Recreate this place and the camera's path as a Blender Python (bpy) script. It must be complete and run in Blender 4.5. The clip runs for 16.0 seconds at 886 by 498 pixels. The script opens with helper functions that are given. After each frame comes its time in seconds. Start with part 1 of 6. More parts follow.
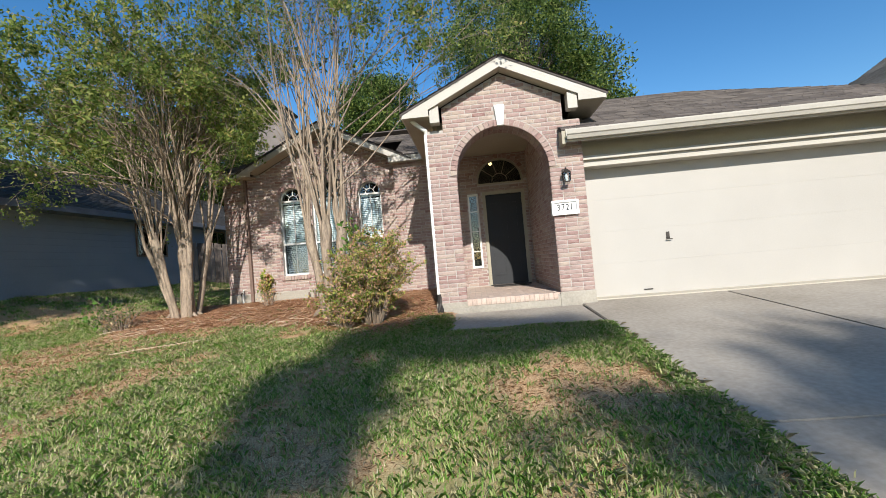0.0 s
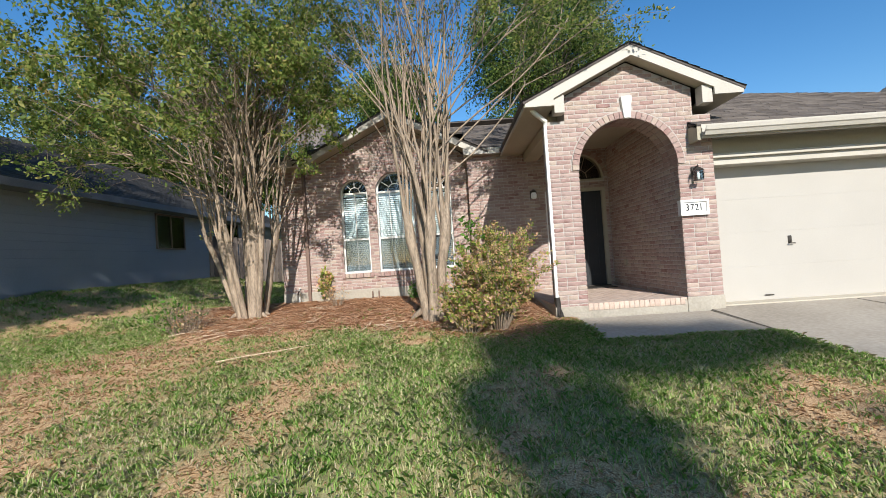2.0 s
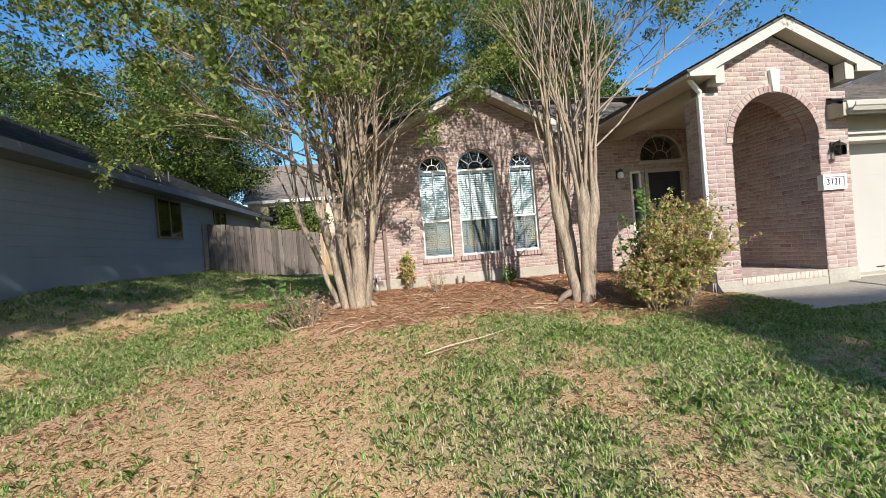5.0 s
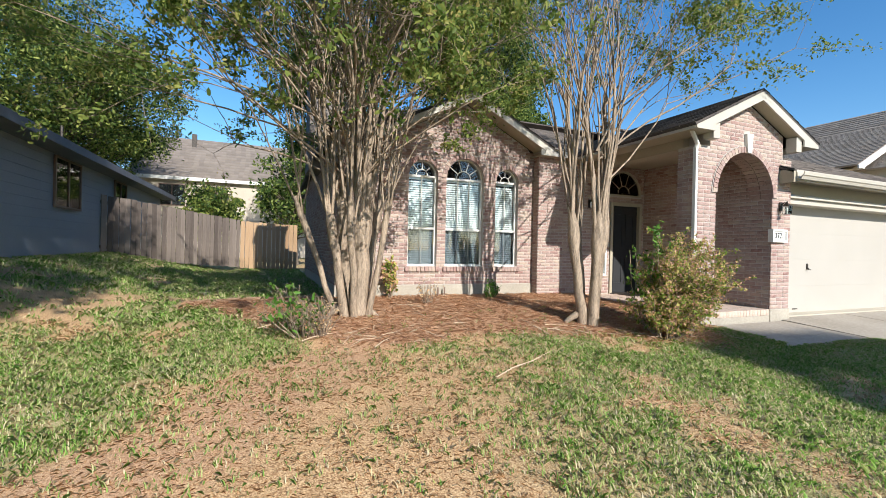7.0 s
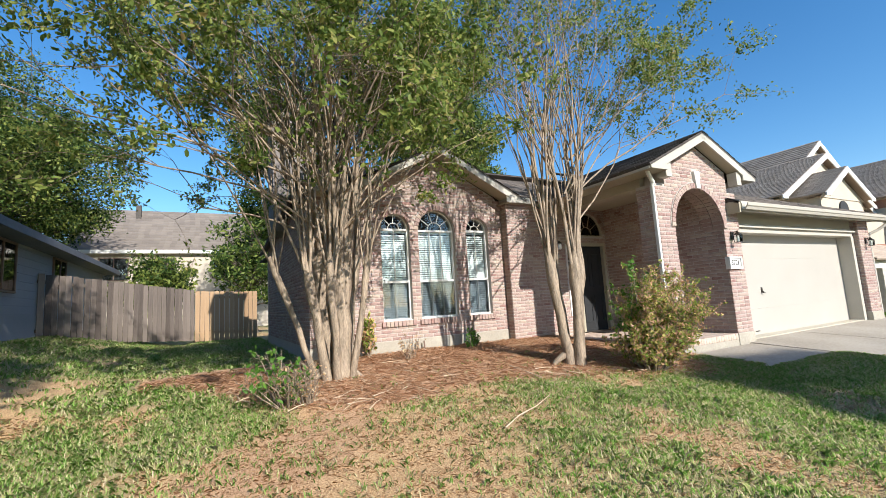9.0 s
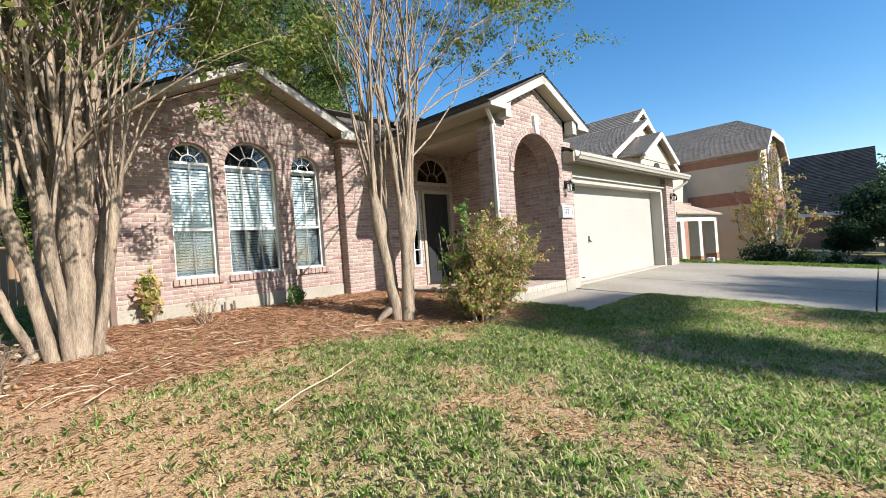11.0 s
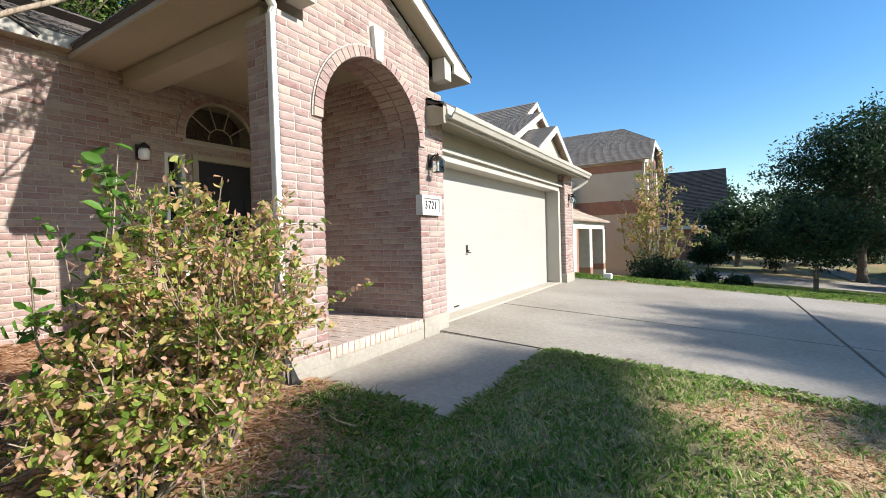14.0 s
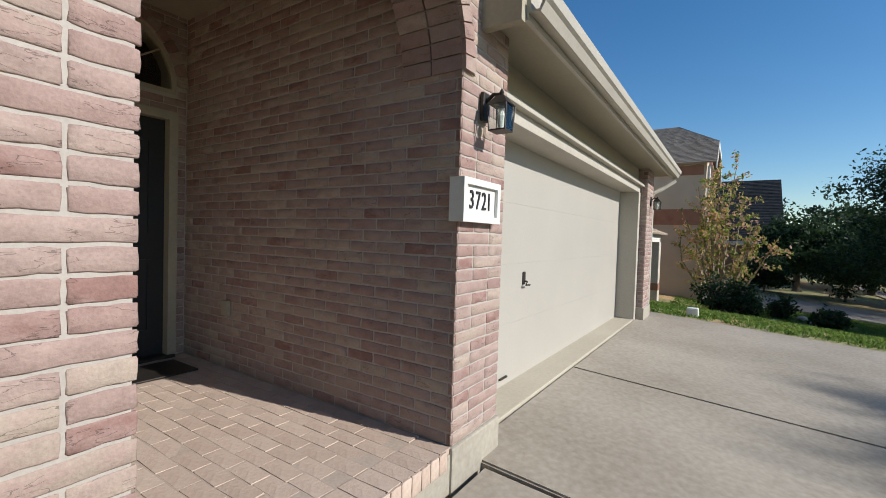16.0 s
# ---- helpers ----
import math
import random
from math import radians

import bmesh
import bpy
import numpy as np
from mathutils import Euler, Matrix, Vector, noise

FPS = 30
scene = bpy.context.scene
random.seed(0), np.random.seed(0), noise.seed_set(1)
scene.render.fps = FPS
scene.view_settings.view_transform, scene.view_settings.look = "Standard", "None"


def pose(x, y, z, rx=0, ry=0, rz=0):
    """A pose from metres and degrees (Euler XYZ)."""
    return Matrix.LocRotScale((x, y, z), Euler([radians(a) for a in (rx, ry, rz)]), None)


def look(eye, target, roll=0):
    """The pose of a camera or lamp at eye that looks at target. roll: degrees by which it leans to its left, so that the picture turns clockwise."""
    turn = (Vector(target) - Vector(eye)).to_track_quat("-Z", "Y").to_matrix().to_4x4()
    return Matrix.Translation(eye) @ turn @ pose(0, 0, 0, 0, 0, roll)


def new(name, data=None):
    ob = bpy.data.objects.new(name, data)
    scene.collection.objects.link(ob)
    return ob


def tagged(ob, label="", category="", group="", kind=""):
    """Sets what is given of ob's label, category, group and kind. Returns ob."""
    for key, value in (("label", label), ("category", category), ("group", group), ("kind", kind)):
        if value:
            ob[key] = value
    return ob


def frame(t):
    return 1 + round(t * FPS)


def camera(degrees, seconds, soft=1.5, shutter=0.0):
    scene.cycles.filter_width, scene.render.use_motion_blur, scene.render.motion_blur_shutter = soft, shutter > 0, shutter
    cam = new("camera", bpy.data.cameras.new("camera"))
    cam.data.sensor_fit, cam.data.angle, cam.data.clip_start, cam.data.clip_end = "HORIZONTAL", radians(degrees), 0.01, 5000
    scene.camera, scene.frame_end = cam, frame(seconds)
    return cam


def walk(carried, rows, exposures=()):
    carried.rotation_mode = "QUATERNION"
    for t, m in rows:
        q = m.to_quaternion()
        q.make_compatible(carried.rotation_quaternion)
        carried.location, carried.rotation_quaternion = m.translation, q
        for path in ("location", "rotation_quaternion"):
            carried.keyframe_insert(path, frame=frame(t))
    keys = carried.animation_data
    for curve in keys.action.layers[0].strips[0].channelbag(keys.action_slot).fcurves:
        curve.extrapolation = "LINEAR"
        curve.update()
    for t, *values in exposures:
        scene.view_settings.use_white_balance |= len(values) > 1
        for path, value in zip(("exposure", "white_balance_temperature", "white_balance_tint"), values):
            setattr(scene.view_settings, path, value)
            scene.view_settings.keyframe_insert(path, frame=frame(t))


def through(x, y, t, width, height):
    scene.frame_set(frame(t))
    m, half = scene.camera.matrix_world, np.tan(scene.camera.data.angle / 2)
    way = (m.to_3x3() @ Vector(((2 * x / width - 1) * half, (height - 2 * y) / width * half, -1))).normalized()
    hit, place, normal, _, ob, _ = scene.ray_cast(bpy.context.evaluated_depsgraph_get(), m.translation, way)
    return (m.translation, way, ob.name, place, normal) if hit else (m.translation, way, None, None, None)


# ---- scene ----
cam = camera(91.2, 16.0, soft=0.5)
PATH = [
    (0, (-0.074, 0.272, 1.553), (-0.219, 2.266, 1.608), -4.9),
    (0.5, (-0.595, 0.368, 1.554), (-0.705, 2.364, 1.612), -5.1),
    (1, (-1.148, 0.536, 1.631), (-1.236, 2.534, 1.673), -5.8),
    (1.5, (-1.727, 0.637, 1.743), (-1.781, 2.637, 1.769), -4.4),
    (2, (-2.263, 0.702, 1.737), (-2.296, 2.701, 1.775), -3.8),
    (2.5, (-2.837, 0.844, 1.72), (-2.862, 2.844, 1.764), -4.1),
    (3, (-3.387, 0.883, 1.701), (-3.384, 2.882, 1.737), -4.1),
    (3.5, (-3.985, 1.025, 1.635), (-3.963, 3.025, 1.669), -5.5),
    (4, (-4.482, 1.103, 1.728), (-4.374, 3.1, 1.731), -4.9),
    (4.5, (-4.974, 1.314, 1.755), (-4.78, 3.304, 1.737), -4.5),
    (5, (-5.486, 1.473, 1.743), (-5.21, 3.454, 1.729), -4.7),
    (5.2, (-5.669, 1.528, 1.749), (-5.346, 3.502, 1.726), -4.4),
    (7.5, (-7.507, 2.401, 1.919), (-6.667, 4.216, 1.943), 1.5),
    (8, (-7.666, 2.444, 1.942), (-6.778, 4.223, 2.157), -0.8),
    (8.2, (-7.656, 2.439, 1.937), (-6.767, 4.207, 2.223), -2.7),
    (10.3, (-6.931, 2.674, 1.646), (-5.725, 4.27, 1.704), -2.2),
    (10.5, (-6.817, 2.721, 1.657), (-5.494, 4.221, 1.676), -3.6),
    (11, (-6.342, 2.906, 1.684), (-4.935, 4.328, 1.682), -4.2),
    (11.5, (-5.862, 3.123, 1.704), (-4.338, 4.419, 1.681), -4.2),
    (12, (-5.305, 3.279, 1.717), (-3.756, 4.544, 1.688), -3.1),
    (12.5, (-4.724, 3.52, 1.763), (-3.117, 4.711, 1.726), -3.2),
    (13, (-4.109, 3.792, 1.773), (-2.462, 4.925, 1.734), -3.3),
    (13.5, (-3.529, 4.067, 1.826), (-1.852, 5.155, 1.772), -3.1),
    (14, (-2.948, 4.392, 1.826), (-1.242, 5.435, 1.78), -1.7),
    (14.5, (-2.353, 4.76, 1.858), (-0.609, 5.737, 1.811), -2.4),
    (15, (-1.849, 5.147, 1.914), (-0.077, 6.074, 1.855), -1.8),
    (15.5, (-1.224, 5.54, 1.951), (0.478, 6.59, 1.9), -2.3),
    (16, (-0.725, 6.022, 2.034), (0.938, 7.131, 1.973), 1.8),
]
walk(cam, [(t, look(eye, target, roll)) for t, eye, target, roll in PATH], exposures=[(0, 0.37), (3.5, 0.5), (7.5, 0.65), (13.5, 0.77), (14.5, 0.72), (15.2, 0.50), (16, 0.10)])

# ---- light: low clear sun from ahead of the facade, slightly from its garage side ----
SUN_TO = Vector((0.165, -1.0, 0.60)).normalized()
elev = math.asin(SUN_TO.z)
world = bpy.data.worlds.new("sky")
scene.world = world
world.use_nodes = True
wn = world.node_tree
sky = wn.nodes.new("ShaderNodeTexSky")
sky.sky_type = "NISHITA"
sky.sun_disc = False
sky.sun_elevation = elev
sky.sun_rotation = math.atan2(SUN_TO.x, SUN_TO.y)
sky.air_density, sky.dust_density, sky.ozone_density = 1.0, 0.3, 2.5
wn.nodes["Background"].inputs["Strength"].default_value = 0.096
hsv = wn.nodes.new("ShaderNodeHueSaturation")
hsv.inputs["Saturation"].default_value, hsv.inputs["Value"].default_value = 1.30, 1.30
wn.links.new(sky.outputs[0], hsv.inputs["Color"])
wn.links.new(hsv.outputs[0], wn.nodes["Background"].inputs["Color"])
sun = new("sun", bpy.data.lights.new("sun", "SUN"))
sun.data.energy, sun.data.angle, sun.data.color = 5.0, radians(0.53), (1.0, 0.96, 0.905)
sun.matrix_world = look((0, 0, 0), -SUN_TO)


# ---- materials ----
def node_mat(name):
    m = bpy.data.materials.new(name)
    m.use_nodes = True
    return m, m.node_tree.nodes, m.node_tree.links, m.node_tree.nodes["Principled BSDF"]


def ramp(N, stops):
    r = N.new("ShaderNodeValToRGB")
    e = r.color_ramp.elements
    while len(e) < len(stops):
        e.new(0.5)
    for el, (p, c) in zip(e, stops):
        el.position, el.color = p, (*c, 1)
    return r


def mottled(name, dark, light, scale=3.0, fine=60.0, rough=0.8, bump=0.15, metal=0.0, rand=0.0, island=False, stretch=None, depth=0.004):
    """Two scales of variation between two colours, with relief; rand: change from piece to piece."""
    m, N, L, P = node_mat(name)
    tc = N.new("ShaderNodeTexCoord")
    src = tc.outputs["Object"]
    if stretch:
        mp = N.new("ShaderNodeMapping")
        mp.inputs["Scale"].default_value = stretch
        L.new(src, mp.inputs[0])
        src = mp.outputs[0]
    big, small = N.new("ShaderNodeTexNoise"), N.new("ShaderNodeTexNoise")
    for n, s, d in ((big, scale, 4), (small, fine, 3)):
        n.inputs["Scale"].default_value, n.inputs["Detail"].default_value = s, d
        L.new(src, n.inputs["Vector"])
    add = N.new("ShaderNodeMath")
    add.operation = "MULTIPLY_ADD"
    add.inputs[1].default_value = 0.55
    half = N.new("ShaderNodeMath")
    half.operation = "MULTIPLY"
    half.inputs[1].default_value = 0.45
    L.new(small.outputs[0], half.inputs[0])
    L.new(big.outputs[0], add.inputs[0])
    L.new(half.outputs[0], add.inputs[2])
    fac = add.outputs[0]
    if rand:
        src2 = N.new("ShaderNodeNewGeometry").outputs["Random Per Island"] if island else N.new("ShaderNodeObjectInfo").outputs["Random"]
        sh = N.new("ShaderNodeMath")
        sh.operation = "MULTIPLY_ADD"
        sh.inputs[1].default_value = rand
        L.new(src2, sh.inputs[0])
        off = N.new("ShaderNodeMath")
        off.operation = "SUBTRACT"
        off.inputs[1].default_value = rand / 2
        L.new(fac, off.inputs[0])
        L.new(off.outputs[0], sh.inputs[2])
        fac = sh.outputs[0]
    r = ramp(N, [(0.25, dark), (0.75, light)])
    L.new(fac, r.inputs[0])
    L.new(r.outputs[0], P.inputs["Base Color"])
    P.inputs["Roughness"].default_value, P.inputs["Metallic"].default_value = rough, metal
    if bump:
        b = N.new("ShaderNodeBump")
        b.inputs["Strength"].default_value, b.inputs["Distance"].default_value = bump, depth
        L.new(add.outputs[0], b.inputs["Height"])
        L.new(b.outputs[0], P.inputs["Normal"])
    return m


def leafy(name, stops, through=0.35, rough=0.5):
    """Leaves: colour from leaf to leaf, some light passing through."""
    m, N, L, P = node_mat(name)
    g = N.new("ShaderNodeNewGeometry")
    r = ramp(N, stops)
    tc, n = N.new("ShaderNodeTexCoord"), N.new("ShaderNodeTexNoise")
    n.inputs["Scale"].default_value = 0.9
    L.new(tc.outputs["Object"], n.inputs["Vector"])
    mx = N.new("ShaderNodeMath")
    mx.operation = "MULTIPLY_ADD"
    mx.inputs[1].default_value = 0.65
    h = N.new("ShaderNodeMath")
    h.operation = "MULTIPLY"
    h.inputs[1].default_value = 0.35
    L.new(n.outputs[0], h.inputs[0])
    L.new(g.outputs["Random Per Island"], mx.inputs[0])
    L.new(h.outputs[0], mx.inputs[2])
    L.new(mx.outputs[0], r.inputs[0])
    L.new(r.outputs[0], P.inputs["Base Color"])
    P.inputs["Roughness"].default_value = rough
    P.inputs["Specular IOR Level"].default_value = 0.2
    t = N.new("ShaderNodeBsdfTranslucent")
    L.new(r.outputs[0], t.inputs["Color"])
    mix = N.new("ShaderNodeMixShader")
    mix.inputs[0].default_value = through
    L.new(P.outputs[0], mix.inputs[1])
    L.new(t.outputs[0], mix.inputs[2])
    L.new(mix.outputs[0], N["Material Output"].inputs["Surface"])
    return m


def glassy(name, tint=(0.9, 0.95, 0.95)):
    m, N, L, P = node_mat(name)
    tr, gl, fr, mix = N.new("ShaderNodeBsdfTransparent"), N.new("ShaderNodeBsdfGlossy"), N.new("ShaderNodeFresnel"), N.new("ShaderNodeMixShader")
    tr.inputs[0].default_value = (*tint, 1)
    gl.inputs["Roughness"].default_value = 0.02
    fr.inputs["IOR"].default_value = 1.6
    L.new(fr.outputs[0], mix.inputs[0])
    L.new(tr.outputs[0], mix.inputs[1])
    L.new(gl.outputs[0], mix.inputs[2])
    L.new(mix.outputs[0], N["Material Output"].inputs["Surface"])
    return m


def lamp_glow(name, color, strength):
    m, N, L, P = node_mat(name)
    P.inputs["Emission Color"].default_value = (*color, 1)
    P.inputs["Emission Strength"].default_value = strength
    return m


def brick_material(name, island):
    """Tumbled pink brick: each piece its own tone from red-pink to cream, with lime bloom, pits and drying cracks along the bed."""
    m, N, L, P = node_mat(name)
    tc = N.new("ShaderNodeTexCoord")
    rnd = N.new("ShaderNodeNewGeometry").outputs["Random Per Island"] if island else N.new("ShaderNodeObjectInfo").outputs["Random"]
    far = N.new("ShaderNodeVectorMath")
    far.operation = "MULTIPLY_ADD"
    far.inputs[1].default_value = (0, 0, 0) if island else (31, 17, 43)
    spread = N.new("ShaderNodeCombineXYZ")
    for i in range(3):
        L.new(rnd, spread.inputs[i])
    L.new(spread.outputs[0], far.inputs[0])
    L.new(tc.outputs["Object"], far.inputs[2])

    def tex(scale, detail, stretch=(1, 1, 1)):
        mp, n = N.new("ShaderNodeMapping"), N.new("ShaderNodeTexNoise")
        mp.inputs["Scale"].default_value = stretch
        n.inputs["Scale"].default_value, n.inputs["Detail"].default_value = scale, detail
        L.new(far.outputs[0], mp.inputs[0])
        L.new(mp.outputs[0], n.inputs["Vector"])
        return n.outputs[0]

    def calc(op, a, b, c=None):
        k = N.new("ShaderNodeMath")
        k.operation = op
        for i, v in enumerate((a, b, c)):
            if v is None:
                continue
            if isinstance(v, (int, float)):
                k.inputs[i].default_value = v
            else:
                L.new(v, k.inputs[i])
        return k.outputs[0]

    patch, grain = tex(11, 4, (1, 1, 1.8)), tex(120, 4)
    tone = ramp(N, [(0.0, (0.262, 0.150, 0.128)), (0.06, (0.298, 0.192, 0.167)), (0.35, (0.324, 0.228, 0.198)), (0.65, (0.348, 0.257, 0.222)), (0.86, (0.392, 0.314, 0.252)), (1.0, (0.335, 0.238, 0.206))])
    L.new(calc("MULTIPLY_ADD", calc("SUBTRACT", patch, 0.5), 0.5, rnd), tone.inputs[0])
    shade = calc("MULTIPLY_ADD", grain, 0.5, calc("MULTIPLY_ADD", patch, 0.5, 0.5))
    line = calc("ABSOLUTE", calc("SUBTRACT", tex(5.0, 3, (1.6, 1.6, 7)), 0.5), 0)
    crack = calc("MULTIPLY", calc("LESS_THAN", line, 0.006), calc("GREATER_THAN", tex(4, 1), 0.52))
    mul = N.new("ShaderNodeVectorMath")
    mul.operation = "SCALE"
    L.new(tone.outputs[0], mul.inputs[0])
    L.new(calc("MULTIPLY_ADD", crack, -0.42, shade), mul.inputs["Scale"])
    L.new(mul.outputs[0], P.inputs["Base Color"])
    P.inputs["Roughness"].default_value = 0.92
    b = N.new("ShaderNodeBump")
    b.inputs["Strength"].default_value, b.inputs["Distance"].default_value = 0.7, 0.008
    L.new(calc("MULTIPLY_ADD", crack, -0.5, calc("MULTIPLY_ADD", grain, 0.35, patch)), b.inputs["Height"])
    L.new(b.outputs[0], P.inputs["Normal"])
    return m


M_BRICK, M_BRICK_STUFF = brick_material("pink_brick", False), brick_material("pink_brick_joined", True)
M_MORTAR = mottled("mortar", (0.345, 0.305, 0.268), (0.47, 0.425, 0.38), 4, 90, 0.95, 0.5)
M_PAVER = mottled("porch_brick", (0.42, 0.315, 0.25), (0.55, 0.435, 0.355), 9, 45, 0.92, 0.8, rand=0.25, depth=0.010)
M_CREAM = mottled("cream_paint", (0.380, 0.347, 0.290), (0.479, 0.448, 0.386), 1.5, 40, 0.6, 0.05)
M_DOORCREAM = mottled("garage_paint", (0.367, 0.342, 0.302), (0.425, 0.400, 0.356), 1.2, 50, 0.5, 0.04)
M_TAN = mottled("tan_paint", (0.308, 0.273, 0.196), (0.392, 0.350, 0.266), 1.5, 40, 0.65, 0.06)
M_WHITE = mottled("white_paint", (0.636, 0.619, 0.576), (0.722, 0.714, 0.679), 2, 50, 0.5, 0.05)
M_CONCRETE = mottled("concrete", (0.21, 0.178, 0.135), (0.42, 0.375, 0.310), 0.8, 22, 0.92, 0.3)
M_FOUND = mottled("foundation", (0.243, 0.217, 0.175), (0.426, 0.388, 0.319), 2.0, 30, 0.92, 0.3)
M_ASPHALT = mottled("asphalt", (0.04, 0.04, 0.042), (0.075, 0.073, 0.07), 2, 120, 0.9, 0.3)
M_SHINGLE = mottled("brown_shingle", (0.048, 0.040, 0.036), (0.136, 0.116, 0.100), 2, 80, 0.95, 0.4, rand=0.35, island=True)
M_SHINGLE_B = mottled("grey_brown_shingle", (0.28, 0.22, 0.17), (0.44, 0.355, 0.28), 1, 60, 0.95, 0.4, rand=0.3, island=True)
M_SHINGLE_D = mottled("dark_shingle", (0.028, 0.026, 0.026), (0.072, 0.068, 0.064), 1, 60, 0.95, 0.4, rand=0.3, island=True)
M_BLUEGREY = mottled("blue_grey_siding", (0.204, 0.228, 0.276), (0.276, 0.300, 0.348), 1, 40, 0.7, 0.06)
M_FENCE_G = mottled("weathered_fence", (0.075, 0.058, 0.048), (0.20, 0.162, 0.135), 2, 30, 0.9, 0.4, rand=0.5, stretch=(6, 6, 0.6))
M_FENCE_T = mottled("tan_fence", (0.255, 0.158, 0.083), (0.413, 0.277, 0.165), 2, 30, 0.9, 0.4, rand=0.4, stretch=(6, 6, 0.6))
M_BLACK = mottled("black_door", (0.008, 0.009, 0.010), (0.020, 0.021, 0.024), 2, 40, 0.62, 0.03)
M_IRON = mottled("dark_metal", (0.03, 0.027, 0.025), (0.08, 0.07, 0.06), 8, 90, 0.5, 0.1, metal=0.7)
M_BROWNPIPE = mottled("brown_pipe", (0.12, 0.075, 0.055), (0.2, 0.13, 0.10), 3, 40, 0.6, 0.05)
M_BARK = mottled("smooth_bark", (0.025, 0.017, 0.010), (0.50, 0.385, 0.275), 6.0, 34, 0.8, 0.9, stretch=(3.2, 3.2, 0.5), depth=0.012)
M_BARK_D = mottled("rough_bark", (0.07, 0.055, 0.04), (0.19, 0.15, 0.11), 4, 25, 0.9, 0.6)
M_BLIND = mottled("white_slats", (0.648, 0.666, 0.666), (0.765, 0.783, 0.783), 2, 30, 0.5, 0.0)
# near-black colour that stands in for the darkness of unlit rooms
M_UNLIT_ROOM = mottled("unlit_room_darkness", (0.02, 0.022, 0.025), (0.04, 0.042, 0.045), 1, 10, 0.9, 0.0)
M_GLASS = glassy("window_glass")
M_SCREEN = glassy("insect_screen", (0.72, 0.74, 0.76))
M_CRAPE = leafy("crape_leaves", [(0.15, (0.075, 0.125, 0.026)), (0.5, (0.17, 0.235, 0.052)), (0.74, (0.34, 0.37, 0.10)), (0.9, (0.50, 0.35, 0.15))], 0.55)
M_OAK = leafy("oak_leaves", [(0.2, (0.018, 0.042, 0.011)), (0.5, (0.085, 0.145, 0.032)), (0.82, (0.28, 0.33, 0.08))], 0.45)
M_OAK_L = leafy("light_leaves", [(0.2, (0.014, 0.034, 0.008)), (0.5, (0.080, 0.132, 0.027)), (0.8, (0.272, 0.304, 0.072))])
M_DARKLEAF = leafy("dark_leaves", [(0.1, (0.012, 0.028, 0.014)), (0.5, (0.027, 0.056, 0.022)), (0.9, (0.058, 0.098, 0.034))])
M_BUSH = leafy("bush_leaves", [(0.08, (0.09, 0.17, 0.025)), (0.34, (0.24, 0.32, 0.055)), (0.50, (0.54, 0.51, 0.15)), (0.62, (0.60, 0.36, 0.19)), (0.82, (0.72, 0.44, 0.35))], 0.5)
M_GREENLEAF = leafy("sapling_leaves", [(0.1, (0.04, 0.10, 0.015)), (0.6, (0.10, 0.22, 0.03)), (0.95, (0.22, 0.30, 0.06))])
M_GRASS = leafy("grass_blades", [(0.08, (0.145, 0.305, 0.045)), (0.38, (0.25, 0.43, 0.088)), (0.56, (0.475, 0.53, 0.205)), (0.74, (0.64, 0.56, 0.34)), (0.92, (0.74, 0.63, 0.47))], 0.42, 0.5)
# darker copy of the grass colours, with the next lawn's shade put in
M_GRASS_SHADE = leafy("shade_darkened_blades", [(0.1, (0.08, 0.16, 0.025)), (0.5, (0.15, 0.26, 0.05)), (0.9, (0.27, 0.34, 0.09))], 0.4)
M_STRAW = leafy("dry_blades", [(0.1, (0.44, 0.225, 0.105)), (0.5, (0.66, 0.455, 0.255)), (0.9, (0.74, 0.61, 0.42))], 0.45, 0.7)
M_MULCH = leafy("brown_litter", [(0.05, (0.24, 0.12, 0.065)), (0.4, (0.48, 0.27, 0.15)), (0.75, (0.60, 0.39, 0.245)), (0.95, (0.70, 0.57, 0.43))], 0.3, 0.75)
M_ROCK = mottled("garden_stone", (0.28, 0.25, 0.21), (0.5, 0.45, 0.38), 5, 40, 0.9, 0.5)


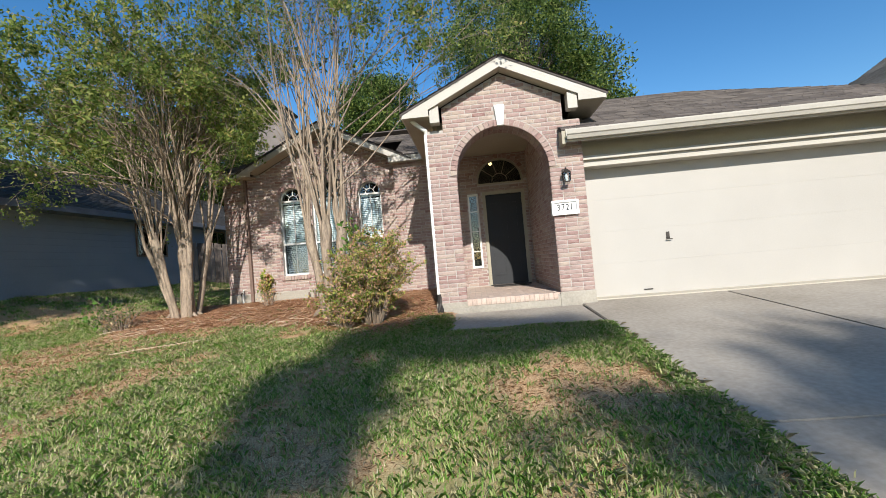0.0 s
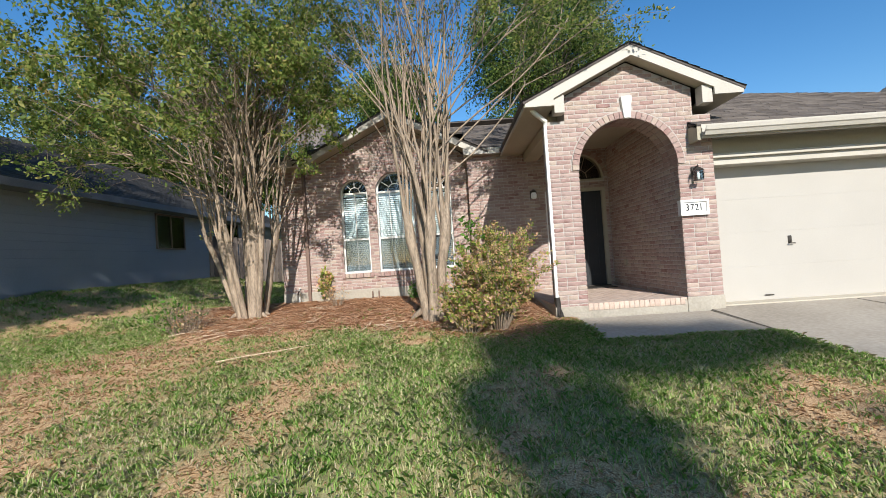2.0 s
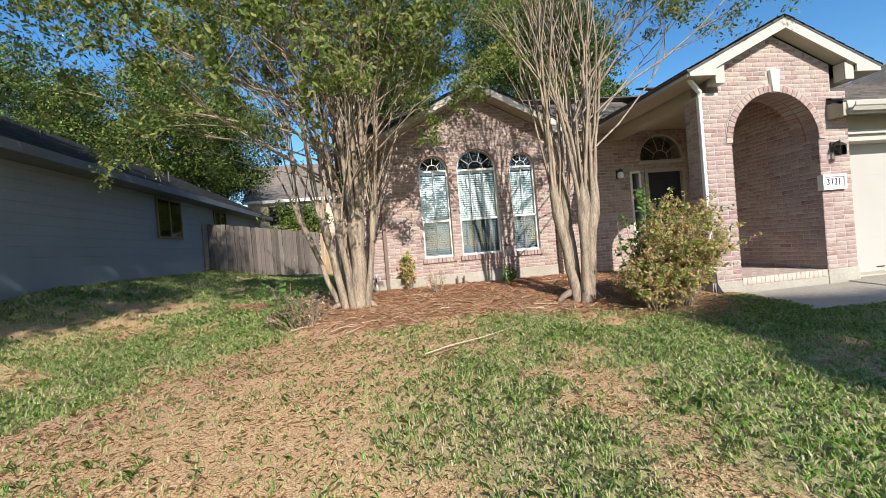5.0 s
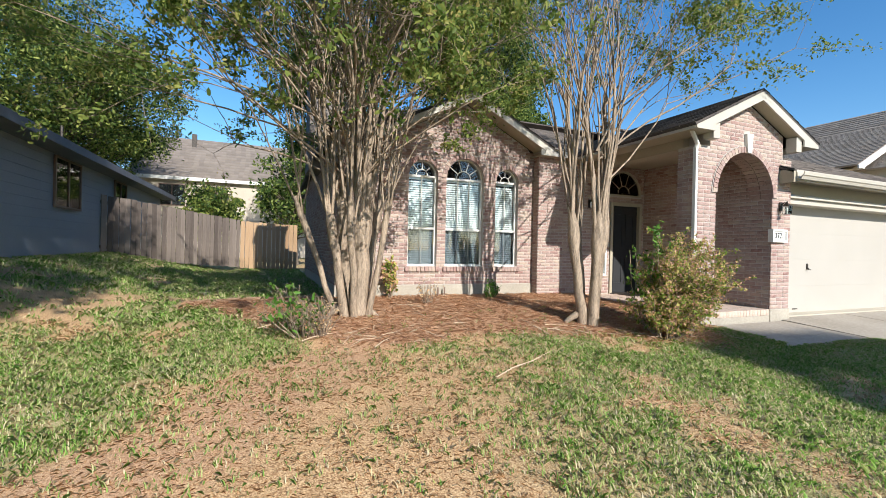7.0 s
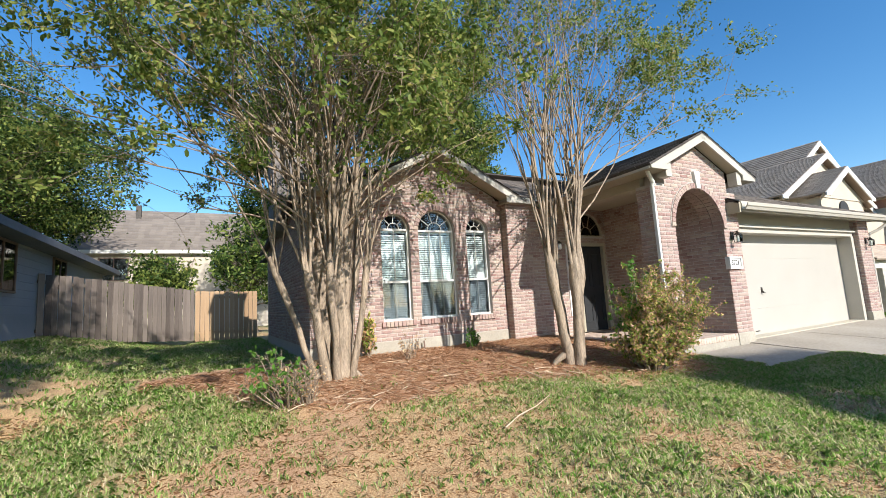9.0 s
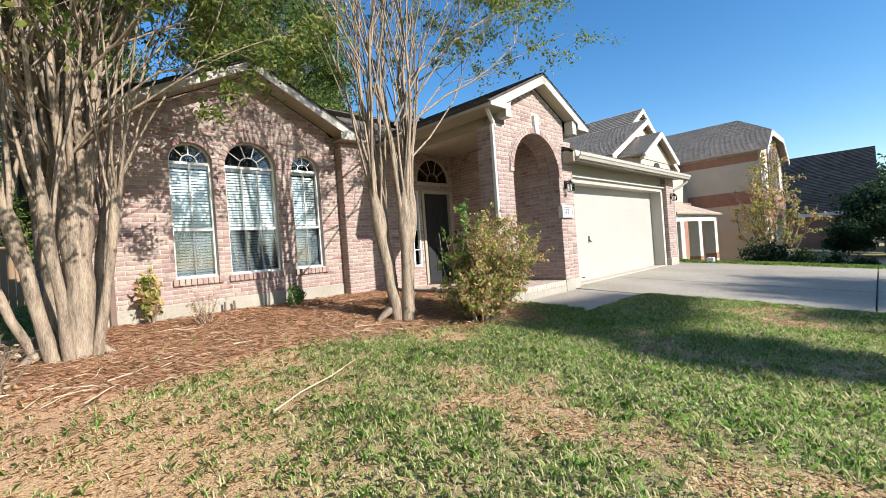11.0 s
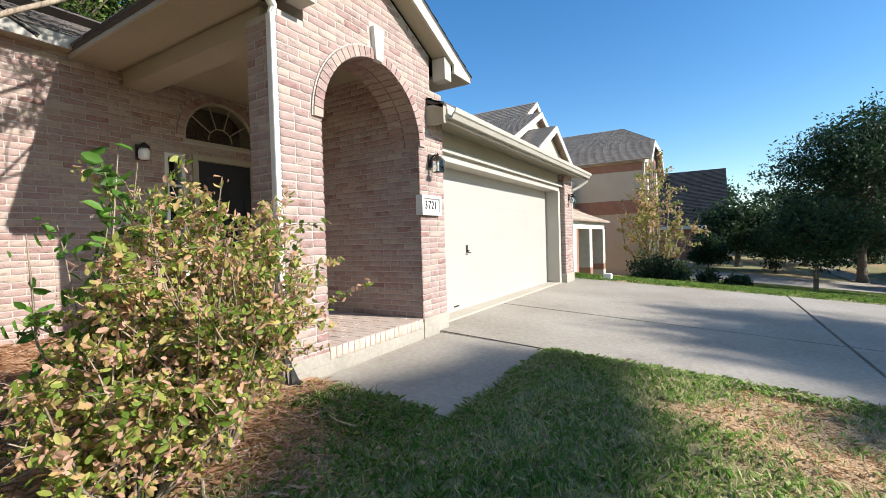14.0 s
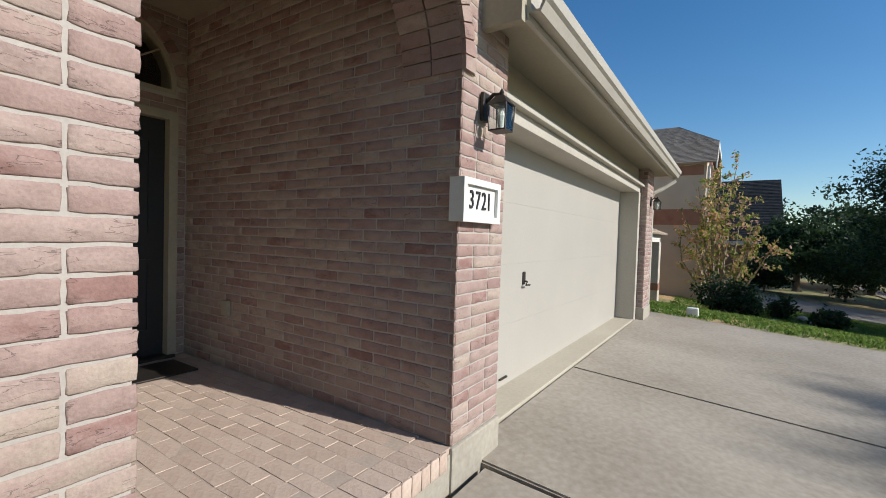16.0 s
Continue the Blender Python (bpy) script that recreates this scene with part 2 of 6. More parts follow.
def ground_material():
    """Soil and thatch under the lawn: green thatch, straw patches, red-brown litter of the planting bed."""
    m, N, L, P = node_mat("lawn_soil")
    tc = N.new("ShaderNodeTexCoord")
    fine, mid, big = [N.new("ShaderNodeTexNoise") for _ in range(3)]
    for n, s in ((fine, 85), (mid, 7), (big, 0.8)):
        n.inputs["Scale"].default_value, n.inputs["Detail"].default_value = s, 5
        L.new(tc.outputs["Object"], n.inputs["Vector"])
    green = ramp(N, [(0.3, (0.075, 0.08, 0.025)), (0.5, (0.23, 0.22, 0.085)), (0.7, (0.48, 0.385, 0.23))])
    straw = ramp(N, [(0.34, (0.213, 0.111, 0.049)), (0.5, (0.451, 0.279, 0.139)), (0.64, (0.640, 0.459, 0.254))])
    L.new(fine.outputs[0], straw.inputs[0])
    s1 = N.new("ShaderNodeMath")
    s1.operation = "MULTIPLY_ADD"
    s1.inputs[1].default_value = 0.5
    s2 = N.new("ShaderNodeMath")
    s2.operation = "MULTIPLY"
    s2.inputs[1].default_value = 0.5
    L.new(mid.outputs[0], s2.inputs[0])
    L.new(fine.outputs[0], s1.inputs[0])
    L.new(s2.outputs[0], s1.inputs[2])
    L.new(s1.outputs[0], green.inputs[0])
    att = N.new("ShaderNodeAttribute")
    att.attribute_name = "bare"
    mix = N.new("ShaderNodeMix")
    mix.data_type = "RGBA"
    L.new(att.outputs["Fac"], mix.inputs["Factor"])
    L.new(green.outputs[0], mix.inputs["A"])
    L.new(straw.outputs[0], mix.inputs["B"])
    att2 = N.new("ShaderNodeAttribute")
    att2.attribute_name = "bed"
    litter = ramp(N, [(0.3, (0.213, 0.115, 0.061)), (0.5, (0.443, 0.262, 0.148)), (0.7, (0.590, 0.402, 0.262))])
    L.new(fine.outputs[0], litter.inputs[0])
    mix2 = N.new("ShaderNodeMix")
    mix2.data_type = "RGBA"
    L.new(att2.outputs["Fac"], mix2.inputs["Factor"])
    L.new(mix.outputs["Result"], mix2.inputs["A"])
    L.new(litter.outputs[0], mix2.inputs["B"])
    L.new(mix2.outputs["Result"], P.inputs["Base Color"])
    P.inputs["Roughness"].default_value = 0.95
    b = N.new("ShaderNodeBump")
    b.inputs["Strength"].default_value, b.inputs["Distance"].default_value = 0.7, 0.02
    L.new(s1.outputs[0], b.inputs["Height"])
    L.new(b.outputs[0], P.inputs["Normal"])
    return m


M_GROUND = ground_material()

# ---- building helpers ----
def thing(name, loc, label, category, group="", kind=""):
    ob = new(name)
    ob.empty_display_size = 0.1
    ob.location = loc
    return tagged(ob, label, category, group, kind)


def mesh_of(bm, name):
    me = bpy.data.meshes.new(name)
    bm.normal_update()
    bm.to_mesh(me)
    bm.free()
    return me


def base_of(ob):
    v = Vector((0, 0, 0))
    while ob:
        v = v + ob.location
        ob = ob.parent
    return v


def part(name, bm, material, parent=None, label="", smooth=False):
    """Links a bmesh, given in world places, as one mesh object under a thing or a part."""
    if parent:
        bmesh.ops.translate(bm, verts=bm.verts, vec=-base_of(parent))
    me = mesh_of(bm, name)
    me.materials.append(material)
    if smooth:
        me.shade_smooth()
    ob = new(name, me)
    ob.parent = parent
    return tagged(ob, label)


def raw(name, verts, faces, material, parent=None, label="", smooth=False, kind=""):
    me = bpy.data.meshes.new(name)
    off = base_of(parent) if parent else Vector((0, 0, 0))
    verts = np.asarray(verts, dtype=np.float64) - np.array(off)
    faces = np.asarray(faces, dtype=np.int32)
    k = faces.shape[1]
    me.vertices.add(len(verts))
    me.vertices.foreach_set("co", verts.ravel())
    me.loops.add(faces.size)
    me.loops.foreach_set("vertex_index", faces.ravel())
    me.polygons.add(len(faces))
    me.polygons.foreach_set("loop_start", np.arange(0, faces.size, k, dtype=np.int32))
    me.polygons.foreach_set("loop_total", np.full(len(faces), k, dtype=np.int32))
    me.update(calc_edges=True)
    me.materials.append(material)
    if smooth:
        me.shade_smooth()
    ob = new(name, me)
    ob.parent = parent
    return tagged(ob, label, kind=kind)


def box(x0, x1, y0, y1, z0, z1, bevel=0.0, bm=None):
    own = bm is None
    b = bmesh.new()
    bmesh.ops.create_cube(b, size=1)
    bmesh.ops.scale(b, verts=b.verts, vec=(x1 - x0, y1 - y0, z1 - z0))
    bmesh.ops.translate(b, verts=b.verts, vec=((x0 + x1) / 2, (y0 + y1) / 2, (z0 + z1) / 2))
    if bevel:
        bmesh.ops.bevel(b, geom=b.edges[:], offset=bevel, segments=2, affect="EDGES", profile=0.6)
    if own:
        return b
    me = mesh_of(b, "tmp")
    bm.from_mesh(me)
    bpy.data.meshes.remove(me)
    return bm


def prism(points, axis, a, b, bm=None):
    """A flat outline pushed along an axis from a to b; points are the other two coordinates in x, y, z order."""
    bm = bm or bmesh.new()
    def at(p, v):
        return {"x": (v, p[0], p[1]), "y": (p[0], v, p[1]), "z": (p[0], p[1], v)}[axis]
    lo, hi = [bm.verts.new(at(p, a)) for p in points], [bm.verts.new(at(p, b)) for p in points]
    fs = [bm.faces.new(lo), bm.faces.new(hi[::-1])]
    n = len(points)
    for i in range(n):
        fs.append(bm.faces.new((lo[i], hi[i], hi[(i + 1) % n], lo[(i + 1) % n])))
    bmesh.ops.recalc_face_normals(bm, faces=fs)
    return bm


def holed(outline, holes, axis, a, b):
    """A plate with openings through it, as thick as from a to b along the axis."""
    bm = bmesh.new()
    edges = []
    def at(p):
        return {"x": (a, p[0], p[1]), "y": (p[0], a, p[1]), "z": (p[0], p[1], a)}[axis]
    for loop in (outline, *holes):
        vs = [bm.verts.new(at(p)) for p in loop]
        edges += [bm.edges.new((vs[i], vs[(i + 1) % len(vs)])) for i in range(len(vs))]
    bmesh.ops.triangle_fill(bm, use_beauty=True, use_dissolve=False, edges=edges)
    ext = bmesh.ops.extrude_face_region(bm, geom=bm.faces[:])
    vec = {"x": (b - a, 0, 0), "y": (0, b - a, 0), "z": (0, 0, b - a)}[axis]
    bmesh.ops.translate(bm, verts=[g for g in ext["geom"] if isinstance(g, bmesh.types.BMVert)], vec=vec)
    bmesh.ops.recalc_face_normals(bm, faces=bm.faces[:])
    return bm


def arch_loop(x0, x1, z0, spring, steps=20):
    r, c = (x1 - x0) / 2, (x0 + x1) / 2
    return [(x0, z0), (x1, z0)] + [(c + r * math.cos(math.pi * i / steps), spring + r * math.sin(math.pi * i / steps)) for i in range(steps + 1)]


def pipe(points, radius, sides=8, bm=None, flat=1.0):
    """A round bar along points; radius may be one for each point."""
    bm = bm or bmesh.new()
    pts = [Vector(p) for p in points]
    rad = radius if isinstance(radius, (list, tuple)) else [radius] * len(pts)
    rings = []
    for i, p in enumerate(pts):
        d = (pts[min(i + 1, len(pts) - 1)] - pts[max(i - 1, 0)]).normalized()
        u = d.cross(Vector((0, 0, 1)) if abs(d.z) < 0.9 else Vector((1, 0, 0))).normalized()
        v = d.cross(u)
        rings.append([bm.verts.new(p + rad[i] * (math.cos(k * 2 * math.pi / sides) * u + flat * math.sin(k * 2 * math.pi / sides) * v)) for k in range(sides)])
    for a, b in zip(rings, rings[1:]):
        for k in range(sides):
            bm.faces.new((a[k], a[(k + 1) % sides], b[(k + 1) % sides], b[k]))
    bm.faces.new(rings[0][::-1])
    bm.faces.new(rings[-1])
    return bm


# ---- bricks ----
COURSE, BRICK, JOINT = 0.0677, 0.2075, 0.0095


def brick_mesh(length, height, depth, seed, name="brick"):
    """One tumbled brick, its face towards -y, its back at y = 0, centred in x and z: a rounded, uneven face with worn corners."""
    rng = random.Random(seed)
    hx, hz, e = length / 2, height / 2, 0.004
    bm = bmesh.new()
    j = lambda s: rng.uniform(-s, s)
    us = [-hx, -hx + e, -hx * 0.45, hx * 0.05, hx * 0.5, hx - e, hx]
    ws = [-hz, -hz + e, 0.0, hz - e, hz]
    nu, nw = len(us), len(ws)
    sag = [j(0.0024) for _ in us], [j(0.0024) for _ in us]
    g = []
    for k, w in enumerate(ws):
        row = []
        for i, u in enumerate(us):
            rim = i in (0, nu - 1) or k in (0, nw - 1)
            corner = i in (0, nu - 1) and k in (0, nw - 1)
            x, z = u, w
            if i in (0, 1, nu - 2, nu - 1):
                x += j(0.0022)
            if k in (0, 1):
                z += sag[0][i]
            if k in (nw - 2, nw - 1):
                z += sag[1][i]
            if corner:
                x, z = x * 0.965 if length < 0.16 else x * 0.98, z * 0.92
            row.append(bm.verts.new((x, -depth + (0.0026 if rim else 0.0) + (0.002 if corner else 0) + j(0.0014), z)))
        g.append(row)
    for k in range(nw - 1):
        for i in range(nu - 1):
            bm.faces.new((g[k][i], g[k][i + 1], g[k + 1][i + 1], g[k + 1][i])).smooth = True
    ring = g[0] + [g[k][-1] for k in range(1, nw)] + g[-1][-2::-1] + [g[k][0] for k in range(nw - 2, 0, -1)]
    back = [bm.verts.new((v.co.x, 0.004, v.co.z)) for v in ring]
    n = len(ring)
    for i in range(n):
        bm.faces.new((ring[i], back[i], back[(i + 1) % n], ring[(i + 1) % n]))
    return mesh_of(bm, name)


BRICKS = [brick_mesh(BRICK, COURSE - JOINT, 0.0036, s) for s in range(8)]
for me in BRICKS:
    me.materials.append(M_BRICK)
_box_v = [[[v.co.x / BRICK, v.co.y, v.co.z / (COURSE - JOINT)] for v in me.vertices] for me in BRICKS]
_box_f = [list(p.vertices) for p in BRICKS[0].polygons]


def brick_face(parent, origin, turn, u0, u1, z0, z1, gaps=None, limit=None, near=None, shift=0.0):
    """Running bond on a wall face. origin: a place on the face at u = 0, z = 0; turn: degrees about z of the u direction; the face looks to -y turned.
    gaps(z): intervals of u without bricks; limit(z): the interval with bricks; near(u, z): True where bricks are single parts (300 at most)."""
    rot = Matrix.Rotation(radians(turn), 4, "Z")
    u_dir, out = rot @ Vector((1, 0, 0)), rot @ Vector((0, -1, 0))
    rng = random.Random(int(origin[0] * 91 + origin[1] * 37 + turn))
    verts, faces, count = [], [], 0
    rows = int(round((z1 - z0) / COURSE))
    for r in range(rows):
        zc = z0 + (r + 0.5) * COURSE
        spans = [(u0, u1)]
        if limit:
            a, b = limit(zc + COURSE / 2)
            spans = [(max(u0, a), min(u1, b))]
        for ga, gb in (gaps(zc) if gaps else []):
            spans = [s for a, b in spans for s in ((a, min(b, ga)), (max(a, gb), b)) if s[1] - s[0] > 0.03]
        pitch = BRICK + JOINT
        for a, b in spans:
            k = math.floor((a - u0) / pitch) - 1
            while True:
                ba = u0 + shift + k * pitch + (pitch / 2 if r % 2 else 0)
                k += 1
                if ba > b - 0.02:
                    break
                s, e = max(ba, a), min(ba + BRICK, b)
                if e - s < 0.025:
                    continue
                uc, ln = (s + e) / 2, e - s
                p = Vector(origin) + u_dir * uc + Vector((0, 0, zc))
                if ln > BRICK - 0.001 and near and count < 300 and near(uc, zc):
                    ob = new("brick", rng.choice(BRICKS))
                    ob.parent = parent
                    ob.matrix_basis = Matrix.Translation(p - base_of(parent)) @ rot
                    count += 1
                else:
                    n0 = len(verts)
                    t = rng.randrange(8)
                    for x, y, z in _box_v[t]:
                        w = p + u_dir * (x * ln) + out * (-y) + Vector((0, 0, z * (COURSE - JOINT)))
                        verts.append(w)
                    faces += [[i + n0 for i in f] for f in _box_f]
    if faces:
        raw("brickwork", verts, faces, M_BRICK_STUFF, parent, kind="stuff", smooth=True)


def quoin_face(parent, y, u0, u1, z0, z1):
    """A narrow post face: rows of a short and a long brick, and of three short ones, in turn; each brick a part."""
    wide = u1 - u0
    third = (wide - 2 * JOINT) / 3
    sets = {}
    for key, ln in (("s", third), ("l", 2 * third + JOINT)):
        sets[key] = [brick_mesh(ln, COURSE - JOINT, 0.0038, 40 + k + (7 if key == "l" else 0)) for k in range(6)]
        for me in sets[key]:
            me.materials.append(M_BRICK)
    rng = random.Random(17)
    for r in range(int(round((z1 - z0) / COURSE))):
        kinds = ("s", "s", "s") if r % 2 else (("s", "l") if r % 4 else ("l", "s"))
        u = u0
        for key in kinds:
            ln = third if key == "s" else 2 * third + JOINT
            ob = new("brick", rng.choice(sets[key]))
            ob.parent = parent
            ob.location = Vector((u + ln / 2, y, z0 + (r + 0.5) * COURSE)) - base_of(parent)
            u += ln + JOINT


def arch_ring(parent, cx, spring, r0, r1, y, n, proud=0.02, start=0.0, end=math.pi):
    """Bricks on edge round an arch, each a part."""
    step = (end - start) / n
    for i in range(n):
        a0, a1 = start + i * step + 0.004 / r0, start + (i + 1) * step - 0.004 / r0
        pts = [(cx + r * math.cos(a), spring + r * math.sin(a)) for r, a in ((r0, a0), (r1, a0), (r1, a1), (r0, a1))]
        part("brick", prism(pts, "y", y - proud, y + 0.01), M_BRICK, parent)

# ---- ground ----
def lerp_table(v, table):
    if v <= table[0][0]:
        return table[0][1]
    for (a, za), (b, zb) in zip(table, table[1:]):
        if v <= b:
            f = (v - a) / (b - a)
            return za + (zb - za) * f
    return table[-1][1]


def smooth(a, b, v):
    f = min(1.0, max(0.0, (v - a) / (b - a)))
    return f * f * (3 - 2 * f)


FALL = [(-60, -1.2), (-12, -0.75), (-9.2, -0.62), (0, 0.22), (3.3, 0.45), (5.0, 0.57), (6.2, 0.645), (7.2, 0.70), (8.6, 0.84), (10.3, 0.90), (60, 0.95)]


def ground_z(x, y):
    z = lerp_table(y, FALL)
    if x > 8.2:
        z -= (1.15 * smooth(8.2, 19, x)) * (1 if y > -2 else smooth(-12, -2, y))
    if x < -7.5:
        z += 0.62 * smooth(-8.2, -11.6, x) * smooth(4, 10, y) - 0.05 * smooth(-7.5, -8.6, x) * (1 - smooth(-9.2, -11, x))
    return z


def wobble(x, y, s, seed=0.0):
    return noise.noise(Vector((x * s + seed, y * s - seed, seed)))


def bed_mask(x, y):
    """1 inside the littered planting bed along the facade."""
    if not (-8.5 < x < -0.3 and 4 < y < 10.8):
        return 0.0
    front = lerp_table(x, [(-8.0, 9.8), (-7.3, 8.4), (-6.6, 7.5), (-5.6, 7.1), (-4.6, 7.35), (-3.4, 7.25), (-2.4, 6.55), (-1.5, 6.25), (-0.8, 6.5), (-0.5, 6.7)])
    return smooth(-0.25, 0.25, y - front + 0.35 * wobble(x, y, 1.7, 3.0))


def worn_band(x, y):
    """1 along the red-brown trodden band that runs from the side lawn to the bed."""
    s = (x + 8.1) * 0.643 + (y - 5.0) * 0.766
    d = abs(-(x + 8.1) * 0.766 + (y - 5.0) * 0.643 + 0.25 * wobble(x, y, 1.1, 2.0))
    return (1 - smooth(0.25, 0.75, d)) * smooth(-1.6, 0.4, s) * (1 - smooth(3.0, 3.8, s))


def bare_mask(x, y):
    """1 where the lawn is straw: a wide worn band in front of the bed, and scattered patches."""
    worn = math.exp(-(((x + 6.3) / 1.35) ** 2 + ((y - 5.3) / 2.1) ** 2)) * 1.0 + 0.7 * math.exp(-(((x + 7.3) / 1.2) ** 2 + ((y - 3.8) / 1.6) ** 2)) + worn_band(x, y)
    worn += 0.55 * math.exp(-(((x + 4.6) / 1.5) ** 2 + ((y - 6.4) / 0.9) ** 2)) + 0.5 * math.exp(-(((x - 0.5) / 1.0) ** 2 + ((y - 3.4) / 1.0) ** 2))
    worn += 0.75 * math.exp(-(((x + 10.2) / 0.9) ** 2 + ((y - 8.4) / 1.1) ** 2)) + 0.6 * math.exp(-(((x + 9.4) / 0.6) ** 2 + ((y - 10.6) / 1.2) ** 2))
    patch = smooth(0.06, 0.46, wobble(x, y, 0.9, 7.0) + 0.45 * wobble(x, y, 2.6, 1.0))
    return min(1.0, worn + 0.9 * patch)


def axis_steps(near0, near1, step, far):
    v = list(np.arange(near0, near1 + 1e-6, step))
    s, a, b = step, near0, near1
    lo, hi = [], []
    while b < far:
        s *= 1.35
        a, b = a - s, b + s
        lo.append(a)
        hi.append(b)
    return lo[::-1] + v + hi


def build_ground():
    xs, ys = axis_steps(-13, 20, 0.16, 420), axis_steps(-10, 13, 0.16, 420)
    verts, bare, bed = [], [], []
    for y in ys:
        for x in xs:
            z = ground_z(x, y)
            if -13 < x < 12 and -8 < y < 12:
                z += 0.018 * wobble(x, y, 1.3) + 0.012 * wobble(x, y, 4.0, 5.0) + 0.03 * bed_mask(x, y)
            if 1.3 < x < 8.3 and -9 < y < 7.7:
                z -= 0.06
            if -0.45 < x < 1.6 and 5.9 < y < 7.7:
                z -= 0.06
            verts.append((x, y, z))
            bare.append(bare_mask(x, y))
            bed.append(max(bed_mask(x, y), 0.8 * worn_band(x, y)))
    nx = len(xs)
    faces = [(j * nx + i, j * nx + i + 1, (j + 1) * nx + i + 1, (j + 1) * nx + i) for j in range(len(ys) - 1) for i in range(nx - 1)]
    ob = raw("ground", verts, faces, M_GROUND, smooth=True)
    for name, vals in (("bare", bare), ("bed", bed)):
        at = ob.data.attributes.new(name, "FLOAT", "POINT")
        at.data.foreach_set("value", vals)
    tagged(ob, "patchy green and straw lawn with a brown littered bed", "ground", kind="structure")


build_ground()


def slab(name, outline, label, thick=0.12, lift=0.0, material=None):
    """A concrete slab that follows the fall of the ground; outline: (x, y) places round it."""
    bm = bmesh.new()
    top = [bm.verts.new((x, y, lerp_table(y, FALL) + 0.004 + lift)) for x, y in outline]
    bm.faces.new(top)
    bmesh.ops.recalc_face_normals(bm, faces=bm.faces[:])
    if bm.faces[0].normal.z < 0:
        bmesh.ops.reverse_faces(bm, faces=bm.faces[:])
    ext = bmesh.ops.extrude_face_region(bm, geom=bm.faces[:])
    low = [g for g in ext["geom"] if isinstance(g, bmesh.types.BMVert)]
    bmesh.ops.translate(bm, verts=low, vec=(0, 0, -thick))
    bmesh.ops.recalc_face_normals(bm, faces=bm.faces[:])
    bmesh.ops.bevel(bm, geom=[e for e in bm.edges if all(v.co.z > lerp_table(v.co.y, FALL) - 0.03 for v in e.verts)], offset=0.012, segments=2, affect="EDGES")
    return tagged(part(name, bm, material or M_CONCRETE), label, "pavement", kind="structure")


slab("pavement_walk", [(-0.49, 5.86), (1.50, 5.86), (1.50, 7.17), (-0.49, 7.17)], "short grey concrete walk in front of the porch", lift=-0.004)
G = 0.014
for i, (xa, xb) in enumerate(((1.53, 3.75), (3.75 + G, 8.35))):
    for ya, yb in ((3.0 + G, 7.62), (-0.5 + G, 3.0), (-4.0 + G, -0.5), (-9.0, -4.0)):
        ybs = min(yb, 7.35)
        slab("driveway_slab", [(xa, ya), (xb, ya), (xb, ybs), (xa, ybs)], "pale concrete driveway slab with a stained face")
part("garage_apron", box(1.76, 7.26, 7.36, 7.9, 0.55, 0.735, 0.01), mottled("apron_paint", (0.370, 0.326, 0.252), (0.488, 0.444, 0.355), 1.5, 30, 0.8, 0.15))
tagged(bpy.data.objects["garage_apron"], "cream concrete apron under the garage door", "pavement", kind="structure")
tagged(part("road", box(-220, 220, -18.5, -9.6, -0.9, -0.66), M_ASPHALT), "dark asphalt street", "road", kind="structure")
tagged(part("kerb", box(-220, 220, -9.6, -9.4, -0.9, -0.56, 0.03), M_CONCRETE), "grey concrete street kerb", "kerb", kind="structure")

# ---- the brick house: entry porch ----
FLOOR = 0.905          # porch floor
YF, YW = 7.22, 10.30   # porch front face, back and bay wall face
AX0, AX1, SPRING = -0.255, 1.215, 2.90
ACX, AR = (AX0 + AX1) / 2, (AX1 - AX0) / 2
PX0, PX1 = -0.69, 1.75
GAP_X, GAP_Z, SLOPE = 0.545, 4.68, 0.478   # roof apex of the porch gable, and its slope


def gable_top(x):
    return GAP_Z - 0.20 - SLOPE * abs(x - GAP_X)


porch = holed([(PX0 + 0.012, FLOOR), (AX0 - 0.012, FLOOR), (AX0 - 0.012, SPRING)] + [(ACX - (AR + 0.012) * math.cos(math.pi * i / 24), SPRING + (AR + 0.012) * math.sin(math.pi * i / 24)) for i in range(1, 24)]
              + [(AX1 + 0.012, SPRING), (AX1 + 0.012, FLOOR), (PX1, FLOOR), (PX1, 3.62), (1.49, 3.62), (1.49, gable_top(1.49)), (GAP_X, gable_top(GAP_X)), (-0.42, gable_top(-0.42)), (-0.42, 3.66), (PX0 + 0.012, 3.66)], [], "y", YF + 0.012, YF + 0.40)
w_porch = tagged(part("wall_porch", porch, M_MORTAR), "pink tumbled brick porch front with a round arch", "wall", kind="structure")


def porch_gaps(z):
    r = AR + 0.105
    if z < FLOOR + 30 * COURSE:
        return [(PX0 - 0.1, PX1 + 0.1)]
    if z < SPRING:
        return [(AX0, AX1)]
    if z < SPRING + r:
        w = math.sqrt(r * r - (z - SPRING) ** 2)
        return [(ACX - w, ACX + w)] + ([(0.40, 0.60)] if z > SPRING + r - 0.1 else [])
    return [(0.42, 0.585)] if z < 4.02 else []


def porch_limit(z):
    half = (GAP_Z - 0.20 - z) / SLOPE
    a, b = GAP_X - half, GAP_X + half
    if z < 3.63:
        return PX0, PX1
    return max(-0.42, a), min(1.49, b)


